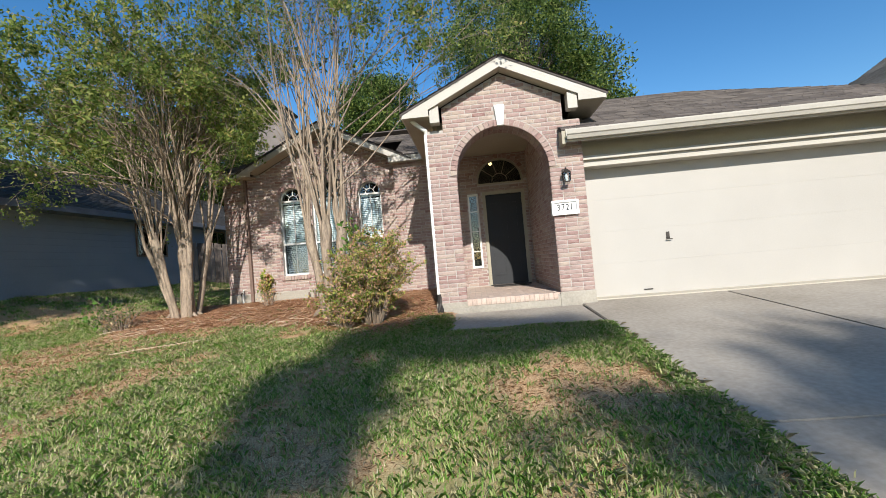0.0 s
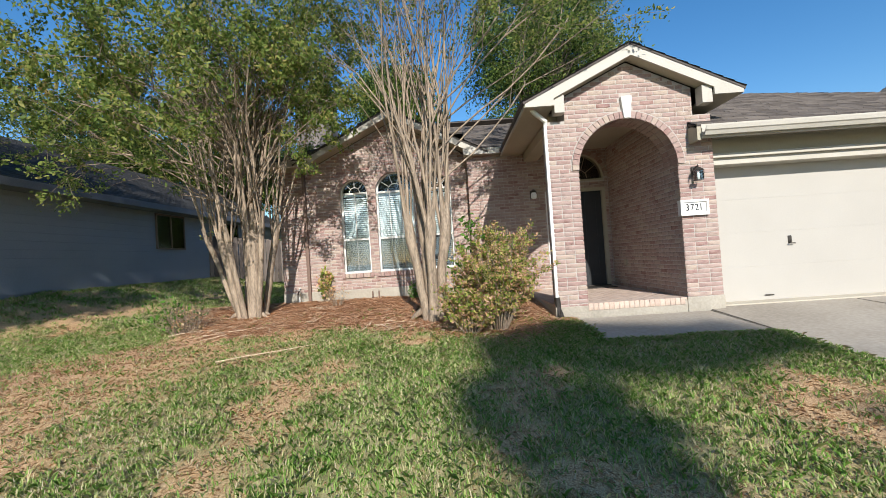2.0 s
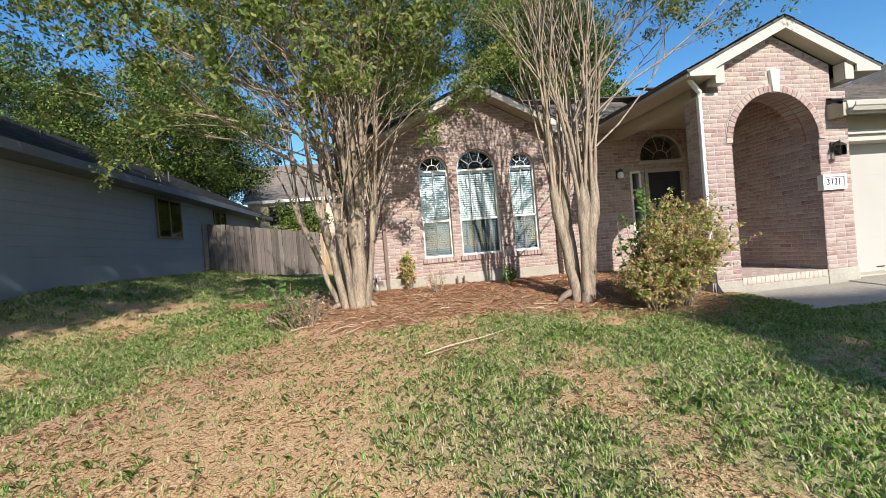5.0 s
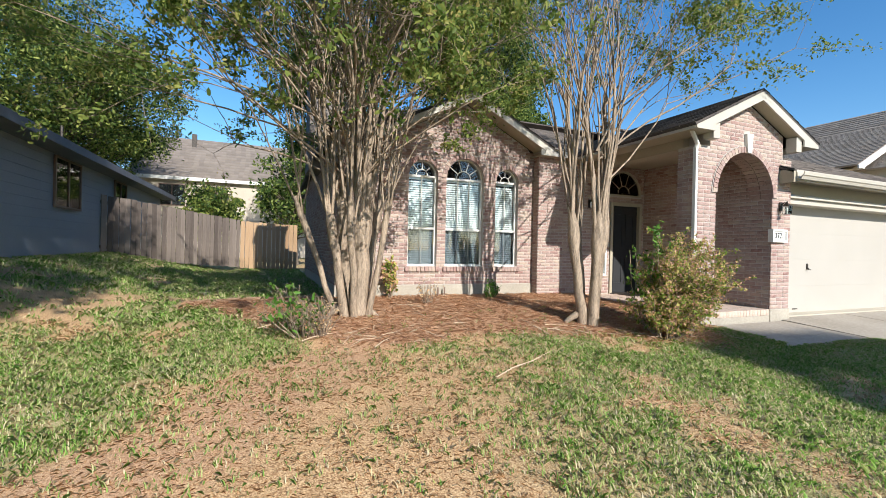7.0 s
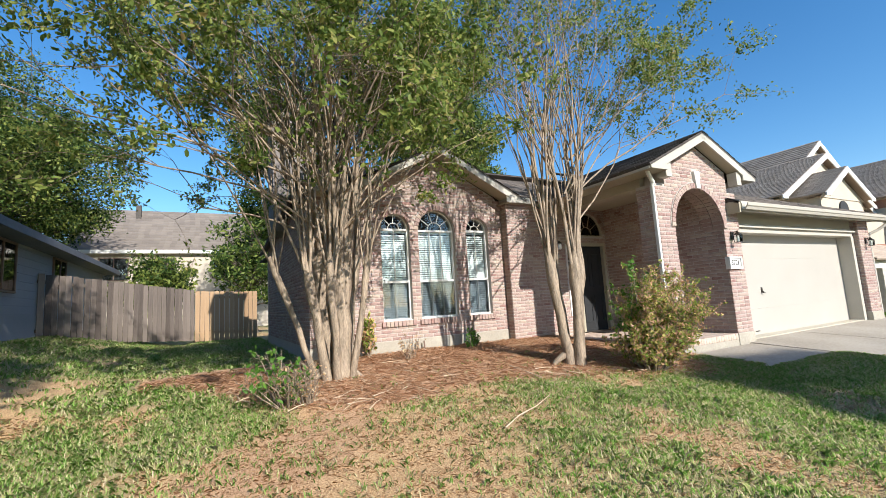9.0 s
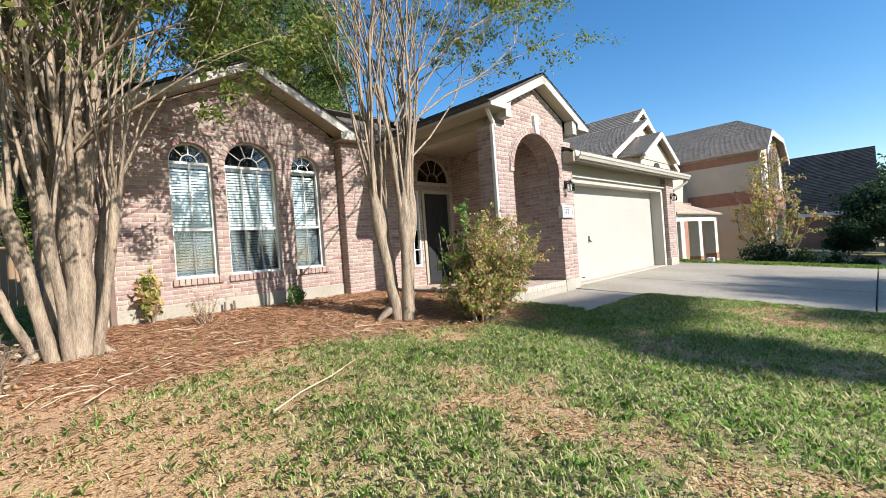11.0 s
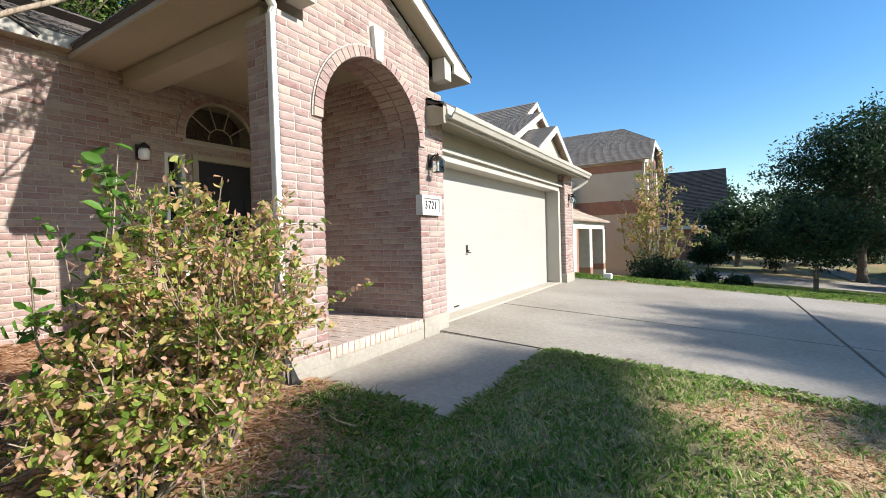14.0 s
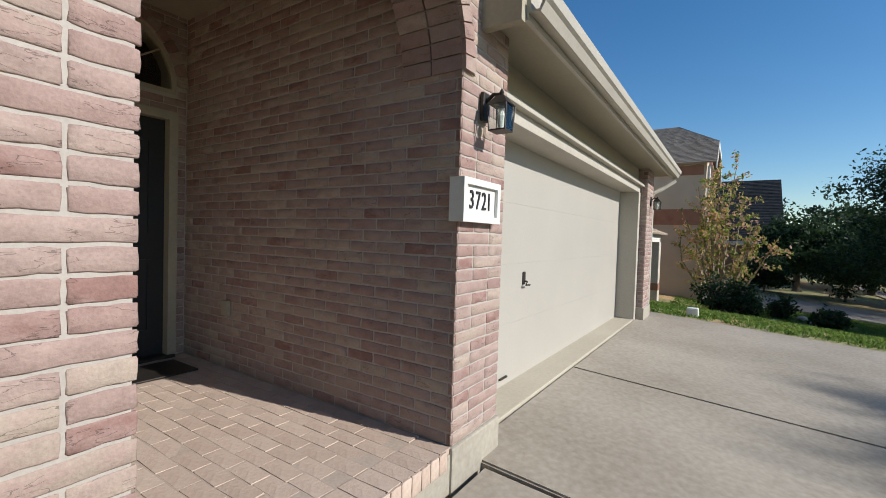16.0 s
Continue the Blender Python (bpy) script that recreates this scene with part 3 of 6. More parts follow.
brick_face(w_porch, (0, YF + 0.012, 0), 0, PX0, PX1, FLOOR, 4.6, porch_gaps, porch_limit, near=lambda u, z: z < 3.0, shift=0.0)
quoin_face(w_porch, YF + 0.012, PX0, AX0, FLOOR - 2 * COURSE, FLOOR + 30 * COURSE)
quoin_face(w_porch, YF + 0.012, AX1, PX1, FLOOR, FLOOR + 30 * COURSE)
brick_face(w_porch, (AX0 - 0.012, YF + 0.012, 0), 90, 0.0, 0.388, FLOOR, SPRING, near=None)          # reveal of the left post, looks to +x
brick_face(w_porch, (PX0 + 0.012, YF + 0.40, 0), -90, 0.0, 0.388, FLOOR, 3.62, near=None)             # outer side of the left post
arch_ring(w_porch, ACX, SPRING, AR, AR + 0.10, YF + 0.012, 30, proud=0.026)
hood = bmesh.new()
for i in range(40):
    a0, a1 = math.pi * (i + 0.05) / 40, math.pi * (i + 0.99) / 40
    pts = [(ACX + r * math.cos(a), SPRING + r * math.sin(a)) for r, a in ((AR + 0.103, a0), (AR + 0.118, a0), (AR + 0.118, a1), (AR + 0.103, a1))]
    prism(pts, "y", YF - 0.004, YF + 0.012, hood)
part("arch_joint", hood, M_MORTAR, w_porch, "pale mortar joint round the arch")
key = prism([(0.455, 3.63), (0.555, 3.63), (0.59, 3.96), (0.425, 3.96)], "y", YF - 0.045, YF + 0.02)
bmesh.ops.bevel(key, geom=key.edges[:], offset=0.006, segments=1, affect="EDGES")
part("keystone", key, M_WHITE, w_porch, "white cast keystone")
# arch soffit bricks
for i in range(28):
    a0, a1 = math.pi * i / 28 + 0.006, math.pi * (i + 1) / 28 - 0.006
    for ya, yb in ((YF + 0.01, YF + 0.20), (YF + 0.21, YF + 0.405)):
        pts = [(ACX + r * math.cos(a), SPRING + r * math.sin(a)) for r, a in ((AR - 0.004, a0), (AR + 0.02, a0), (AR + 0.02, a1), (AR - 0.004, a1))]
        part("brick", prism(pts, "y", ya, yb), M_BRICK, w_porch)

# porch side wall (the garage's flank) and back wall
w_side = tagged(part("wall_garage_flank", box(AX1 + 0.012, AX1 + 0.3, YF + 0.403, YW + 0.3, 0.5, 4.0), M_MORTAR), "dark shaded pink brick wall beside the porch", "wall", kind="structure")
brick_face(w_side, (AX1 + 0.012, YW, 0), -90, 0.0, YW - YF - 0.005, FLOOR, 3.9, near=lambda u, z: u > 1.75 and z < 2.6)
w_reveal = tagged(part("wall_pillar_core", box(AX1 + 0.02, 1.73, YF + 0.03, 7.7, 0.6, FLOOR), M_FOUND), "concrete base of the brick pillar", "wall", kind="structure")

YE = YW - 0.312          # entry wall, which stands before the bay wall
DX0, DX1, DTOP = 0.265, 1.07, 2.955
SX0, SX1 = -0.10, 0.06
FX0, FX1 = 0.10, 1.14   # arched fanlight over the door
back = holed([(-1.78, 0.5), (AX1 + 0.05, 0.5), (AX1 + 0.05, 4.1), (-1.78, 4.1)], [[(DX0 - 0.07, FLOOR), (DX1 + 0.07, FLOOR), (DX1 + 0.07, DTOP + 0.07), (DX0 - 0.07, DTOP + 0.07)], [(SX0 - 0.04, 1.32), (SX1 + 0.04, 1.32), (SX1 + 0.04, DTOP + 0.04), (SX0 - 0.04, DTOP + 0.04)], arch_loop(FX0, FX1, 3.18, 3.25)], "y", YE + 0.112, YE + 0.35)
w_back = tagged(part("wall_entry", back, M_MORTAR), "pink brick entry wall behind the porch", "wall", kind="structure")


def entry_gaps(z):
    g = []
    if z < DTOP + 0.07:
        g.append((DX0 - 0.07, DX1 + 0.07))
    if 1.32 < z < DTOP + 0.04:
        g.append((SX0 - 0.04, SX1 + 0.04))
    if 3.18 < z < 3.87:
        w = math.sqrt(max(0.0, 0.615 ** 2 - (z - 3.25) ** 2)) if z > 3.25 else 0.52
        g.append((0.62 - w, 0.62 + w))
    return g


brick_face(w_back, (0, YE + 0.112, 0), 0, -1.78, AX1, 0.92, 4.0, entry_gaps, near=lambda u, z: u > -1.0 and z < 3.2)
arch_ring(w_back, 0.62, 3.25, 0.522, 0.605, YE + 0.112, 18, proud=0.03)
brick_face(w_back, (-1.78, YW + 0.11, 0), -90, 0.0, 0.30, 0.92, 3.95)

# porch floor: brick pavers on a concrete stem
tagged(part("floor_porch", box(-0.75, AX1 + 0.3, YF + 0.002, YW + 0.10, 0.5, FLOOR - 0.03, 0.01), M_FOUND), "grey concrete stem under the porch floor", "floor", kind="structure")
fl = bpy.data.objects["floor_porch"]
paver = bmesh.new()
box(-0.1, 0.1, -0.048, 0.048, -0.03, 0.0, 0.0022, paver)
paver_me = mesh_of(paver, "brick")
paver_me.materials.append(M_PAVER)
rng = random.Random(4)
for j in range(15):
    for i in range(20):
        x, y = -0.70 + i * 0.104, YF + 0.11 + j * 0.209 + (0.104 if i % 2 and j else 0.0)
        if y > YW + 0.02 or x > AX1 - 0.03:
            continue
        if y < YF + 0.42 and x < AX0:
            continue
        ob = new("brick", paver_me)
        ob.parent = fl
        ob.matrix_basis = pose(x, y, FLOOR + rng.uniform(-0.0022, 0.001), rng.uniform(-0.9, 0.9), rng.uniform(-0.9, 0.9), 90 + rng.uniform(-1.8, 1.8))
edge_me = [brick_mesh(0.0715, 0.105, 0.008, 70 + k) for k in range(5)]
for me in edge_me:
    me.materials.append(M_PAVER)
for i in range(19):
    ob = new("brick", edge_me[i % 5])
    ob.parent = fl
    ob.location = Vector((AX0 + 0.03 + i * 0.0755, YF + 0.004, FLOOR - 0.052)) - base_of(fl)
part("floor_bed", box(-0.745, AX1 + 0.01, YF + 0.02, YW + 0.1, FLOOR - 0.031, FLOOR - 0.003), mottled("paver_sand", (0.340, 0.266, 0.211), (0.488, 0.407, 0.337), 5, 60, 0.95, 0.6), fl)
part("post_core", box(PX0 + 0.012, AX0 - 0.012, YF + 0.0122, YF + 0.40, FLOOR - 2 * COURSE, FLOOR - 0.001), M_MORTAR, w_porch)
bm = box(PX0 - 0.03, AX0 + 0.02, YF - 0.012, YF + 0.43, 0.55, FLOOR - 2 * COURSE, 0.012)
part("post_base", bm, M_FOUND, w_porch, "pale concrete base of the post")
part("post_base", box(AX1 - 0.01, PX1 + 0.01, YF - 0.012, YF + 0.43, 0.55, FLOOR + 0.0, 0.012), M_FOUND, w_porch, "pale concrete base of the pillar")

# front door and sidelight
d1 = thing("door_1", (0.64, YE + 0.16, FLOOR), "black panelled front door, closed, in a tan frame", "door", kind="structure")
leaf = part("door_leaf", box(DX0, DX1, YE + 0.16, YE + 0.205, FLOOR + 0.02, DTOP, 0.003), M_BLACK, d1)
for xa, xb in ((DX0 + 0.10, 0.63), (0.71, DX1 - 0.10)):
    for za, zb in ((FLOOR + 0.22, FLOOR + 0.85), (FLOOR + 1.05, FLOOR + 1.88)):
        p = holed([(xa, za), (xb, za), (xb, zb), (xa, zb)], [[(xa + 0.03, za + 0.03), (xb - 0.03, za + 0.03), (xb - 0.03, zb - 0.03), (xa + 0.03, zb - 0.03)]], "y", YE + 0.148, YE + 0.17)
        part("panel", p, M_BLACK, leaf)
part("knob", pipe([(DX0 + 0.07, YE + 0.16, FLOOR + 0.95), (DX0 + 0.07, YE + 0.12, FLOOR + 0.95), (DX0 + 0.07, YE + 0.10, FLOOR + 0.95)], [0.012, 0.016, 0.03], 10), M_IRON, leaf, "dark metal knob")
part("door_frame", holed([(DX0 - 0.07, FLOOR), (DX0, FLOOR), (DX0, DTOP), (DX1, DTOP), (DX1, FLOOR), (DX1 + 0.07, FLOOR), (DX1 + 0.07, DTOP + 0.07), (DX0 - 0.07, DTOP + 0.07)], [], "y", YE + 0.075, YE + 0.22), M_TAN, d1, "tan door frame")
part("threshold", box(DX0 - 0.05, DX1 + 0.05, YE + 0.04, YE + 0.22, FLOOR - 0.01, FLOOR + 0.02, 0.004), M_IRON, d1)
# dark sheet in place of an unlit hall
tagged(part("hall_dark_sheet", box(-1.5, 1.3, YE + 0.90, YE + 0.92, 0.6, 4.05), M_UNLIT_ROOM), "near-black sheet standing in for the unlit hall behind the door and sidelight", "wall", kind="structure")
sl = thing("window_sidelight", (-0.1, YE + 0.14, 1.32), "narrow dark sidelight with white bars beside the door", "window", kind="structure")
part("window_frame", holed([(SX0 - 0.04, 1.32), (SX1 + 0.04, 1.32), (SX1 + 0.04, DTOP + 0.04), (SX0 - 0.04, DTOP + 0.04)], [[(SX0, 1.37), (SX1, 1.37), (SX1, DTOP), (SX0, DTOP)]], "y", YE + 0.09, YE + 0.2), M_WHITE, sl)
for z in (1.70, 2.15, 2.60):
    part("bar", box(SX0, SX1, YE + 0.115, YE + 0.135, z - 0.012, z + 0.012), M_WHITE, sl)
pn = part("pane", box(SX0, SX1, YE + 0.14, YE + 0.146, 1.36, DTOP), M_GLASS, sl)
pn.visible_shadow = False

fan = thing("window_fanlight", (0.62, YE + 0.14, 3.20), "dark arched fanlight with thin bars over the front door", "window", kind="structure")
part("window_frame", holed(arch_loop(FX0, FX1, 3.18, 3.25), [arch_loop(FX0 + 0.04, FX1 - 0.04, 3.22, 3.255)], "y", YE + 0.118, YE + 0.19), M_TAN, fan)
pn = part("pane", prism(arch_loop(FX0 + 0.04, FX1 - 0.04, 3.22, 3.255), "y", YE + 0.15, YE + 0.156), M_GLASS, fan)
pn.visible_shadow = False
part("fan_hub", pipe([(0.62 + 0.17 * math.cos(math.pi * k / 10), YE + 0.14, 3.255 + 0.17 * math.sin(math.pi * k / 10)) for k in range(11)], 0.008, 6), M_TAN, fan)
for ang in (36, 72, 108, 144):
    ca, sa = math.cos(radians(ang)), math.sin(radians(ang))
    part("fan_bar", pipe([(0.62 + 0.17 * ca, YE + 0.14, 3.255 + 0.17 * sa), (0.62 + 0.48 * ca, YE + 0.14, 3.255 + 0.48 * sa)], 0.008, 6), M_TAN, fan)

# porch ceiling, beam
tagged(part("ceiling", box(-1.0, AX1 + 0.3, YF + 0.38, YW + 0.5, 3.86, 3.90), M_TAN), "tan painted porch ceiling", "ceiling", kind="structure")
tagged(part("ceiling_beam", box(-0.55, -0.26, YF + 0.403, YW + 0.11, 3.68, 3.858, 0.006), M_TAN), "tan boxed beam under the porch ceiling", "beam", kind="structure")

# ---- garage ----
GX0, GX1, GZ0, GZ1, YG = 1.80, 7.08, 0.735, 2.862, 7.65
gdoor = thing("garage_door", (4.45, YG, GZ0), "wide cream sectional garage door, closed", "garage door")
for i in range(4):
    za, zb = GZ0 + i * 0.535, GZ0 + (i + 1) * 0.535 - 0.0006
    sec = part("section", box(GX0, GX1, YG, YG + 0.045, za, zb, 0.0008), M_DOORCREAM, gdoor)
lock = part("lock_plate", box(3.07, 3.125, YG - 0.012, YG, 1.60, 1.72, 0.004), M_IRON, gdoor, "dark lock plate")
part("turn_handle", pipe([(3.10, YG - 0.012, 1.63), (3.10, YG - 0.04, 1.63), (3.06, YG - 0.045, 1.60), (3.15, YG - 0.045, 1.595)], 0.009, 8), M_IRON, lock, "dark turn handle")
part("lift_handle", box(2.64, 2.78, YG - 0.02, YG, 0.80, 0.815, 0.003), M_IRON, gdoor, "small dark lift handle")
frame_trim = bmesh.new()
box(GX1, GX1 + 0.14, YG - 0.30, YG + 0.06, GZ0 - 0.03, GZ1 + 0.0, 0.004, frame_trim)
part("trim_garage_jamb", frame_trim, M_CREAM)
tagged(bpy.data.objects["trim_garage_jamb"], "cream garage door jamb", "trim", kind="structure")
head = bmesh.new()
box(1.755, GX1 + 0.14, 7.36, YG + 0.06, GZ1, GZ1 + 0.10, 0.004, head)
box(1.755, GX1 + 0.20, 7.30, YG + 0.06, GZ1 + 0.10, GZ1 + 0.14, 0.006, head)
box(1.755, GX1 + 0.20, 7.33, YG + 0.06, GZ1 + 0.14, GZ1 + 0.17, 0.006, head)
tagged(part("trim_garage_head", head, M_CREAM), "cream stepped moulding over the garage door", "trim", kind="structure")
tagged(part("wall_garage_front", box(1.755, 7.9, 7.40, 7.60, GZ1 + 0.17, 3.44), M_TAN), "tan panel wall over the garage door", "wall", kind="structure")
tagged(part("wall_garage_inner", box(1.3, 8.0, YG + 0.10, YG + 0.2, 0.6, 3.4), M_TAN), "plain wall behind the garage door", "wall", kind="structure")
w_pil = tagged(part("wall_garage_pillar", box(7.27, 7.88, YF + 0.03, 8.4, 0.6, 3.40), M_MORTAR), "pink brick garage corner pillar", "wall", kind="structure")
brick_face(w_pil, (0, YF + 0.03, 0), 0, 7.27, 7.88, 0.92, 3.40, near=lambda u, z: True)
brick_face(w_pil, (7.27, YG - 0.0, 0), -90, 0.0, YG - YF - 0.03, 0.92, 3.40)
part("pillar_base", box(7.24, 7.91, YF + 0.005, 8.4, 0.5, 0.915, 0.01), M_FOUND, w_pil, "concrete base")
pil_side = part("pillar_side", box(1.30, PX1, YF + 0.402, 7.75, 0.6, 3.6), M_MORTAR, w_porch)

# ---- roofs: shingle courses over a deck ----
def roof_plane(parent, eave_a, eave_b, ridge_a, ridge_b, material, rows=14, thick=0.05, name="roof_slope"):
    """A roof plane of overlapping shingle rows, from the eave line up to the ridge line."""
    ea, eb, ra, rb = map(Vector, (eave_a, eave_b, ridge_a, ridge_b))
    nrm = (eb - ea).cross(ra - ea).normalized() if (ra - ea).length > (rb - eb).length * 0.2 else (eb - ea).cross(rb - ea).normalized()
    if nrm.z < 0:
        nrm = -nrm
    bm = bmesh.new()
    deck = [bm.verts.new(p + nrm * o) for o in (-thick, -0.012) for p in (ea, eb, rb, ra)]
    for f in ((0, 1, 2, 3), (4, 5, 6, 7), (0, 1, 5, 4), (1, 2, 6, 5), (2, 3, 7, 6), (3, 0, 4, 7)):
        try:
            bm.faces.new([deck[i] for i in f])
        except ValueError:
            pass
    ob = part(name, bm, material, parent)
    verts, faces = [], []
    rng = random.Random(int(ea.x * 7 + ea.y * 3))
    for r in range(rows):
        f0, f1 = r / rows, min(1.0, (r + 1.12) / rows)
        a0, b0, a1, b1 = ea.lerp(ra, f0), eb.lerp(rb, f0), ea.lerp(ra, f1), eb.lerp(rb, f1)
        n = max(1, int((b0 - a0).length / 0.32))
        off = rng.random() * 0.5
        for k in range(n + 1):
            s, e = max(0, (k - off) / n), min(1, (k + 1 - off) / n - 0.012 / max(0.3, (b0 - a0).length))
            if e - s < 0.02 / n:
                continue
            lift = 0.012 + rng.uniform(0, 0.008)
            i0 = len(verts)
            verts += [a0.lerp(b0, s) + nrm * lift, a0.lerp(b0, e) + nrm * lift, a1.lerp(b1, e) + nrm * 0.001, a1.lerp(b1, s) + nrm * 0.001, a0.lerp(b0, s) - nrm * 0.01, a0.lerp(b0, e) - nrm * 0.01]
            faces += [(i0, i0 + 1, i0 + 2, i0 + 3), (i0 + 4, i0 + 5, i0 + 1, i0)]
    raw("shingles", verts, faces, material, ob, kind="stuff")
    return ob


roof = thing("roof_house", (0, 12, 4), "brown asphalt shingle roof of the brick house", "roof", kind="structure")
# garage part, hipped
RZ, EZ = 5.45, 3.40
roof_plane(roof, (1.40, 6.98, EZ), (8.30, 6.98, EZ), (1.40, 12.0, RZ), (5.6, 12.0, RZ), M_SHINGLE, 30)
roof_plane(roof, (8.30, 6.98, EZ), (8.30, 17.0, EZ), (5.6, 12.0, RZ), (5.6, 12.6, RZ), M_SHINGLE, 14)
roof_plane(roof, (8.30, 17.0, EZ), (-6.2, 17.0, EZ), (5.6, 12.6, RZ), (-3.0, 12.6, RZ), M_SHINGLE, 10)
# over bay and entry
roof_plane(roof, (-1.75, 9.95, 4.02), (1.4, 9.95, 4.02), (-1.75, 13.0, 5.45), (1.4, 13.0, 5.45), M_SHINGLE, 16)
roof_plane(roof, (-6.15, 9.95, 4.02), (-5.1, 9.95, 4.02), (-3.6, 13.0, 5.45), (-3.5, 13.0, 5.45), M_SHINGLE, 16)
roof_plane(roof, (-5.1, 12.0, 4.98), (-1.75, 12.0, 4.98), (-3.6, 13.0, 5.45), (-1.75, 13.0, 5.45), M_SHINGLE, 6)
roof_plane(roof, (-6.20, 17.0, 3.6), (-6.20, 9.95, 4.02), (-3.5, 13.2, 5.45), (-3.5, 12.8, 5.45), M_SHINGLE, 14)
# porch gable
for s in (-1, 1):
    ex = GAP_X + s * 1.62
    ez = GAP_Z + 0.015 - SLOPE * 1.62
    roof_plane(roof, (ex, 7.0, ez), (ex, 12.0, ez), (GAP_X, 7.0, GAP_Z + 0.015), (GAP_X, 12.0, GAP_Z + 0.015), M_SHINGLE, 10)
# bay gable
BX, BZ, BS = -3.43, 4.99, 0.50
for s, w in ((-1, 2.12), (1, 2.12)):
    roof_plane(roof, (BX + s * w, 9.92, BZ + 0.015 - BS * w), (BX + s * w, 12.5, BZ + 0.015 - BS * w), (BX, 9.92, BZ + 0.015), (BX, 12.5, BZ + 0.015), M_SHINGLE, 10)


def bargeboard(cx, apex, slope, half, y0, y1, depth, box_w, box_drop):
    """Painted gable boards with a boxed return at each foot."""
    bm = bmesh.new()
    for s in (-1, 1):
        xe = cx + s * half
        ze = apex - slope * half
        xi = cx + s * (half - box_w)
        zi = apex - slope * (half - box_w)
        low = ze - box_drop
        pts = [(cx, apex), (xe, ze), (xe, low), (xi, low), (xi, zi - depth), (cx, apex - depth)]
        prism(pts if s > 0 else pts[::-1], "y", y0, y1, bm)
    return bm


t_porch = tagged(part("trim_porch_gable", bargeboard(GAP_X, GAP_Z - 0.03, SLOPE, 1.58, 7.0, 7.03, 0.155, 0.42, 0.06), M_CREAM), "cream painted gable boards of the porch", "trim", kind="structure")
sof = bmesh.new()
for s in (-1, 1):
    prism([(GAP_X, GAP_Z - 0.155), (GAP_X + s * 1.16, GAP_Z - 0.155 - SLOPE * 1.16), (GAP_X + s * 1.16, GAP_Z - 0.185 - SLOPE * 1.16), (GAP_X, GAP_Z - 0.185)], "y", 7.03, YF + 0.0, sof)
part("soffit", sof, M_TAN, t_porch, "tan soffit")
for s in (-1, 1):
    xa, xb = sorted((GAP_X + s * 1.155, GAP_X + s * 1.58))
    zlo = GAP_Z - 0.03 - SLOPE * 1.58 - 0.06
    y_end = 10.4 if s < 0 else 8.6
    part("eave_box", box(xa, xb, 7.031, y_end, zlo, zlo + 0.035), M_TAN, t_porch, "tan boxed eave")
    part("fascia", box(GAP_X + s * 1.58 - 0.012, GAP_X + s * 1.58 + 0.012, 7.031, y_end, zlo, zlo + 0.10), M_CREAM, t_porch)
    part("corbel", box(GAP_X + s * 1.075 - 0.075, GAP_X + s * 1.075 + 0.075, 7.04, YF - 0.002, zlo - 0.10, zlo + 0.16, 0.006), M_CREAM, t_porch)
gtr = thing("gutter", (1.46, 6.9, 3.35), "cream metal gutter along the garage eave", "gutter")
prof = [(y, z - 0.022) for y, z in [(6.98, 3.37), (6.98, 3.26), (6.91, 3.25), (6.885, 3.30), (6.865, 3.315), (6.855, 3.37), (6.868, 3.37), (6.878, 3.325), (6.90, 3.31), (6.92, 3.265), (6.968, 3.272), (6.968, 3.37)]]
part("trough", prism(prof, "x", 1.46, 8.33), M_CREAM, gtr)
t_gar = tagged(part("trim_garage_eave", box(1.46, 8.30, 6.98, 7.005, 3.20, 3.40), M_CREAM), "cream fascia board of the garage eave", "trim", kind="structure")
part("soffit", box(1.46, 8.28, 7.006, 7.42, 3.27, 3.295), M_TAN, t_gar, "tan soffit")
part("end_box", box(1.40, 1.459, 6.99, 7.24, 3.18, 3.41, 0.004), M_TAN, t_gar, "tan boxed end of the eave")
part("elbow", pipe([(8.22, 6.93, 3.26), (8.22, 6.95, 3.16), (8.10, 7.12, 3.02), (7.98, 7.26, 2.93), (7.96, 7.28, 2.8), (7.96, 7.28, 0.85)], 0.038, 8), M_CREAM, gtr, "cream downspout")

dsp = thing("downspout", (-0.70, 7.16, 0.8), "white metal downspout with a black ground pipe", "downspout")
part("pipe", box(-0.735, -0.665, 7.235, 7.30, 0.98, 3.62, 0.012), M_WHITE, dsp)
part("elbow", pipe([(-0.70, 7.27, 3.60), (-0.70, 7.25, 3.68), (-0.86, 7.20, 3.80), (-0.93, 7.18, 3.88)], 0.036, 8), M_WHITE, dsp)
part("boot", pipe([(-0.70, 7.27, 1.02), (-0.70, 7.26, 0.86), (-0.69, 7.18, 0.72), (-0.66, 7.05, 0.66)], [0.05, 0.05, 0.055, 0.06], 10), M_IRON, dsp, "black corrugated pipe")

# ---- bay with three arched windows ----
WIN = [(-4.635, -4.025), (-3.840, -2.995), (-2.715, -2.160)]
WZ, WSPRING = 1.515, [3.295, 3.285, 3.30]
HX0 = -6.0
holes = [arch_loop(a, b, WZ, s) for (a, b), s in zip(WIN, WSPRING)]
bay_top = lambda x: BZ - 0.18 - BS * abs(x - BX)
bay = holed([(HX0, 0.6), (-1.78, 0.6), (-1.78, 3.86), (-1.95, bay_top(-1.95)), (BX, bay_top(BX)), (-5.05, bay_top(-5.05)), (HX0, 3.86)], holes, "y", YW + 0.012, YW + 0.30)
w_bay = tagged(part("wall_bay", bay, M_MORTAR), "sunlit pink brick bay wall with three arched windows", "wall", kind="structure")


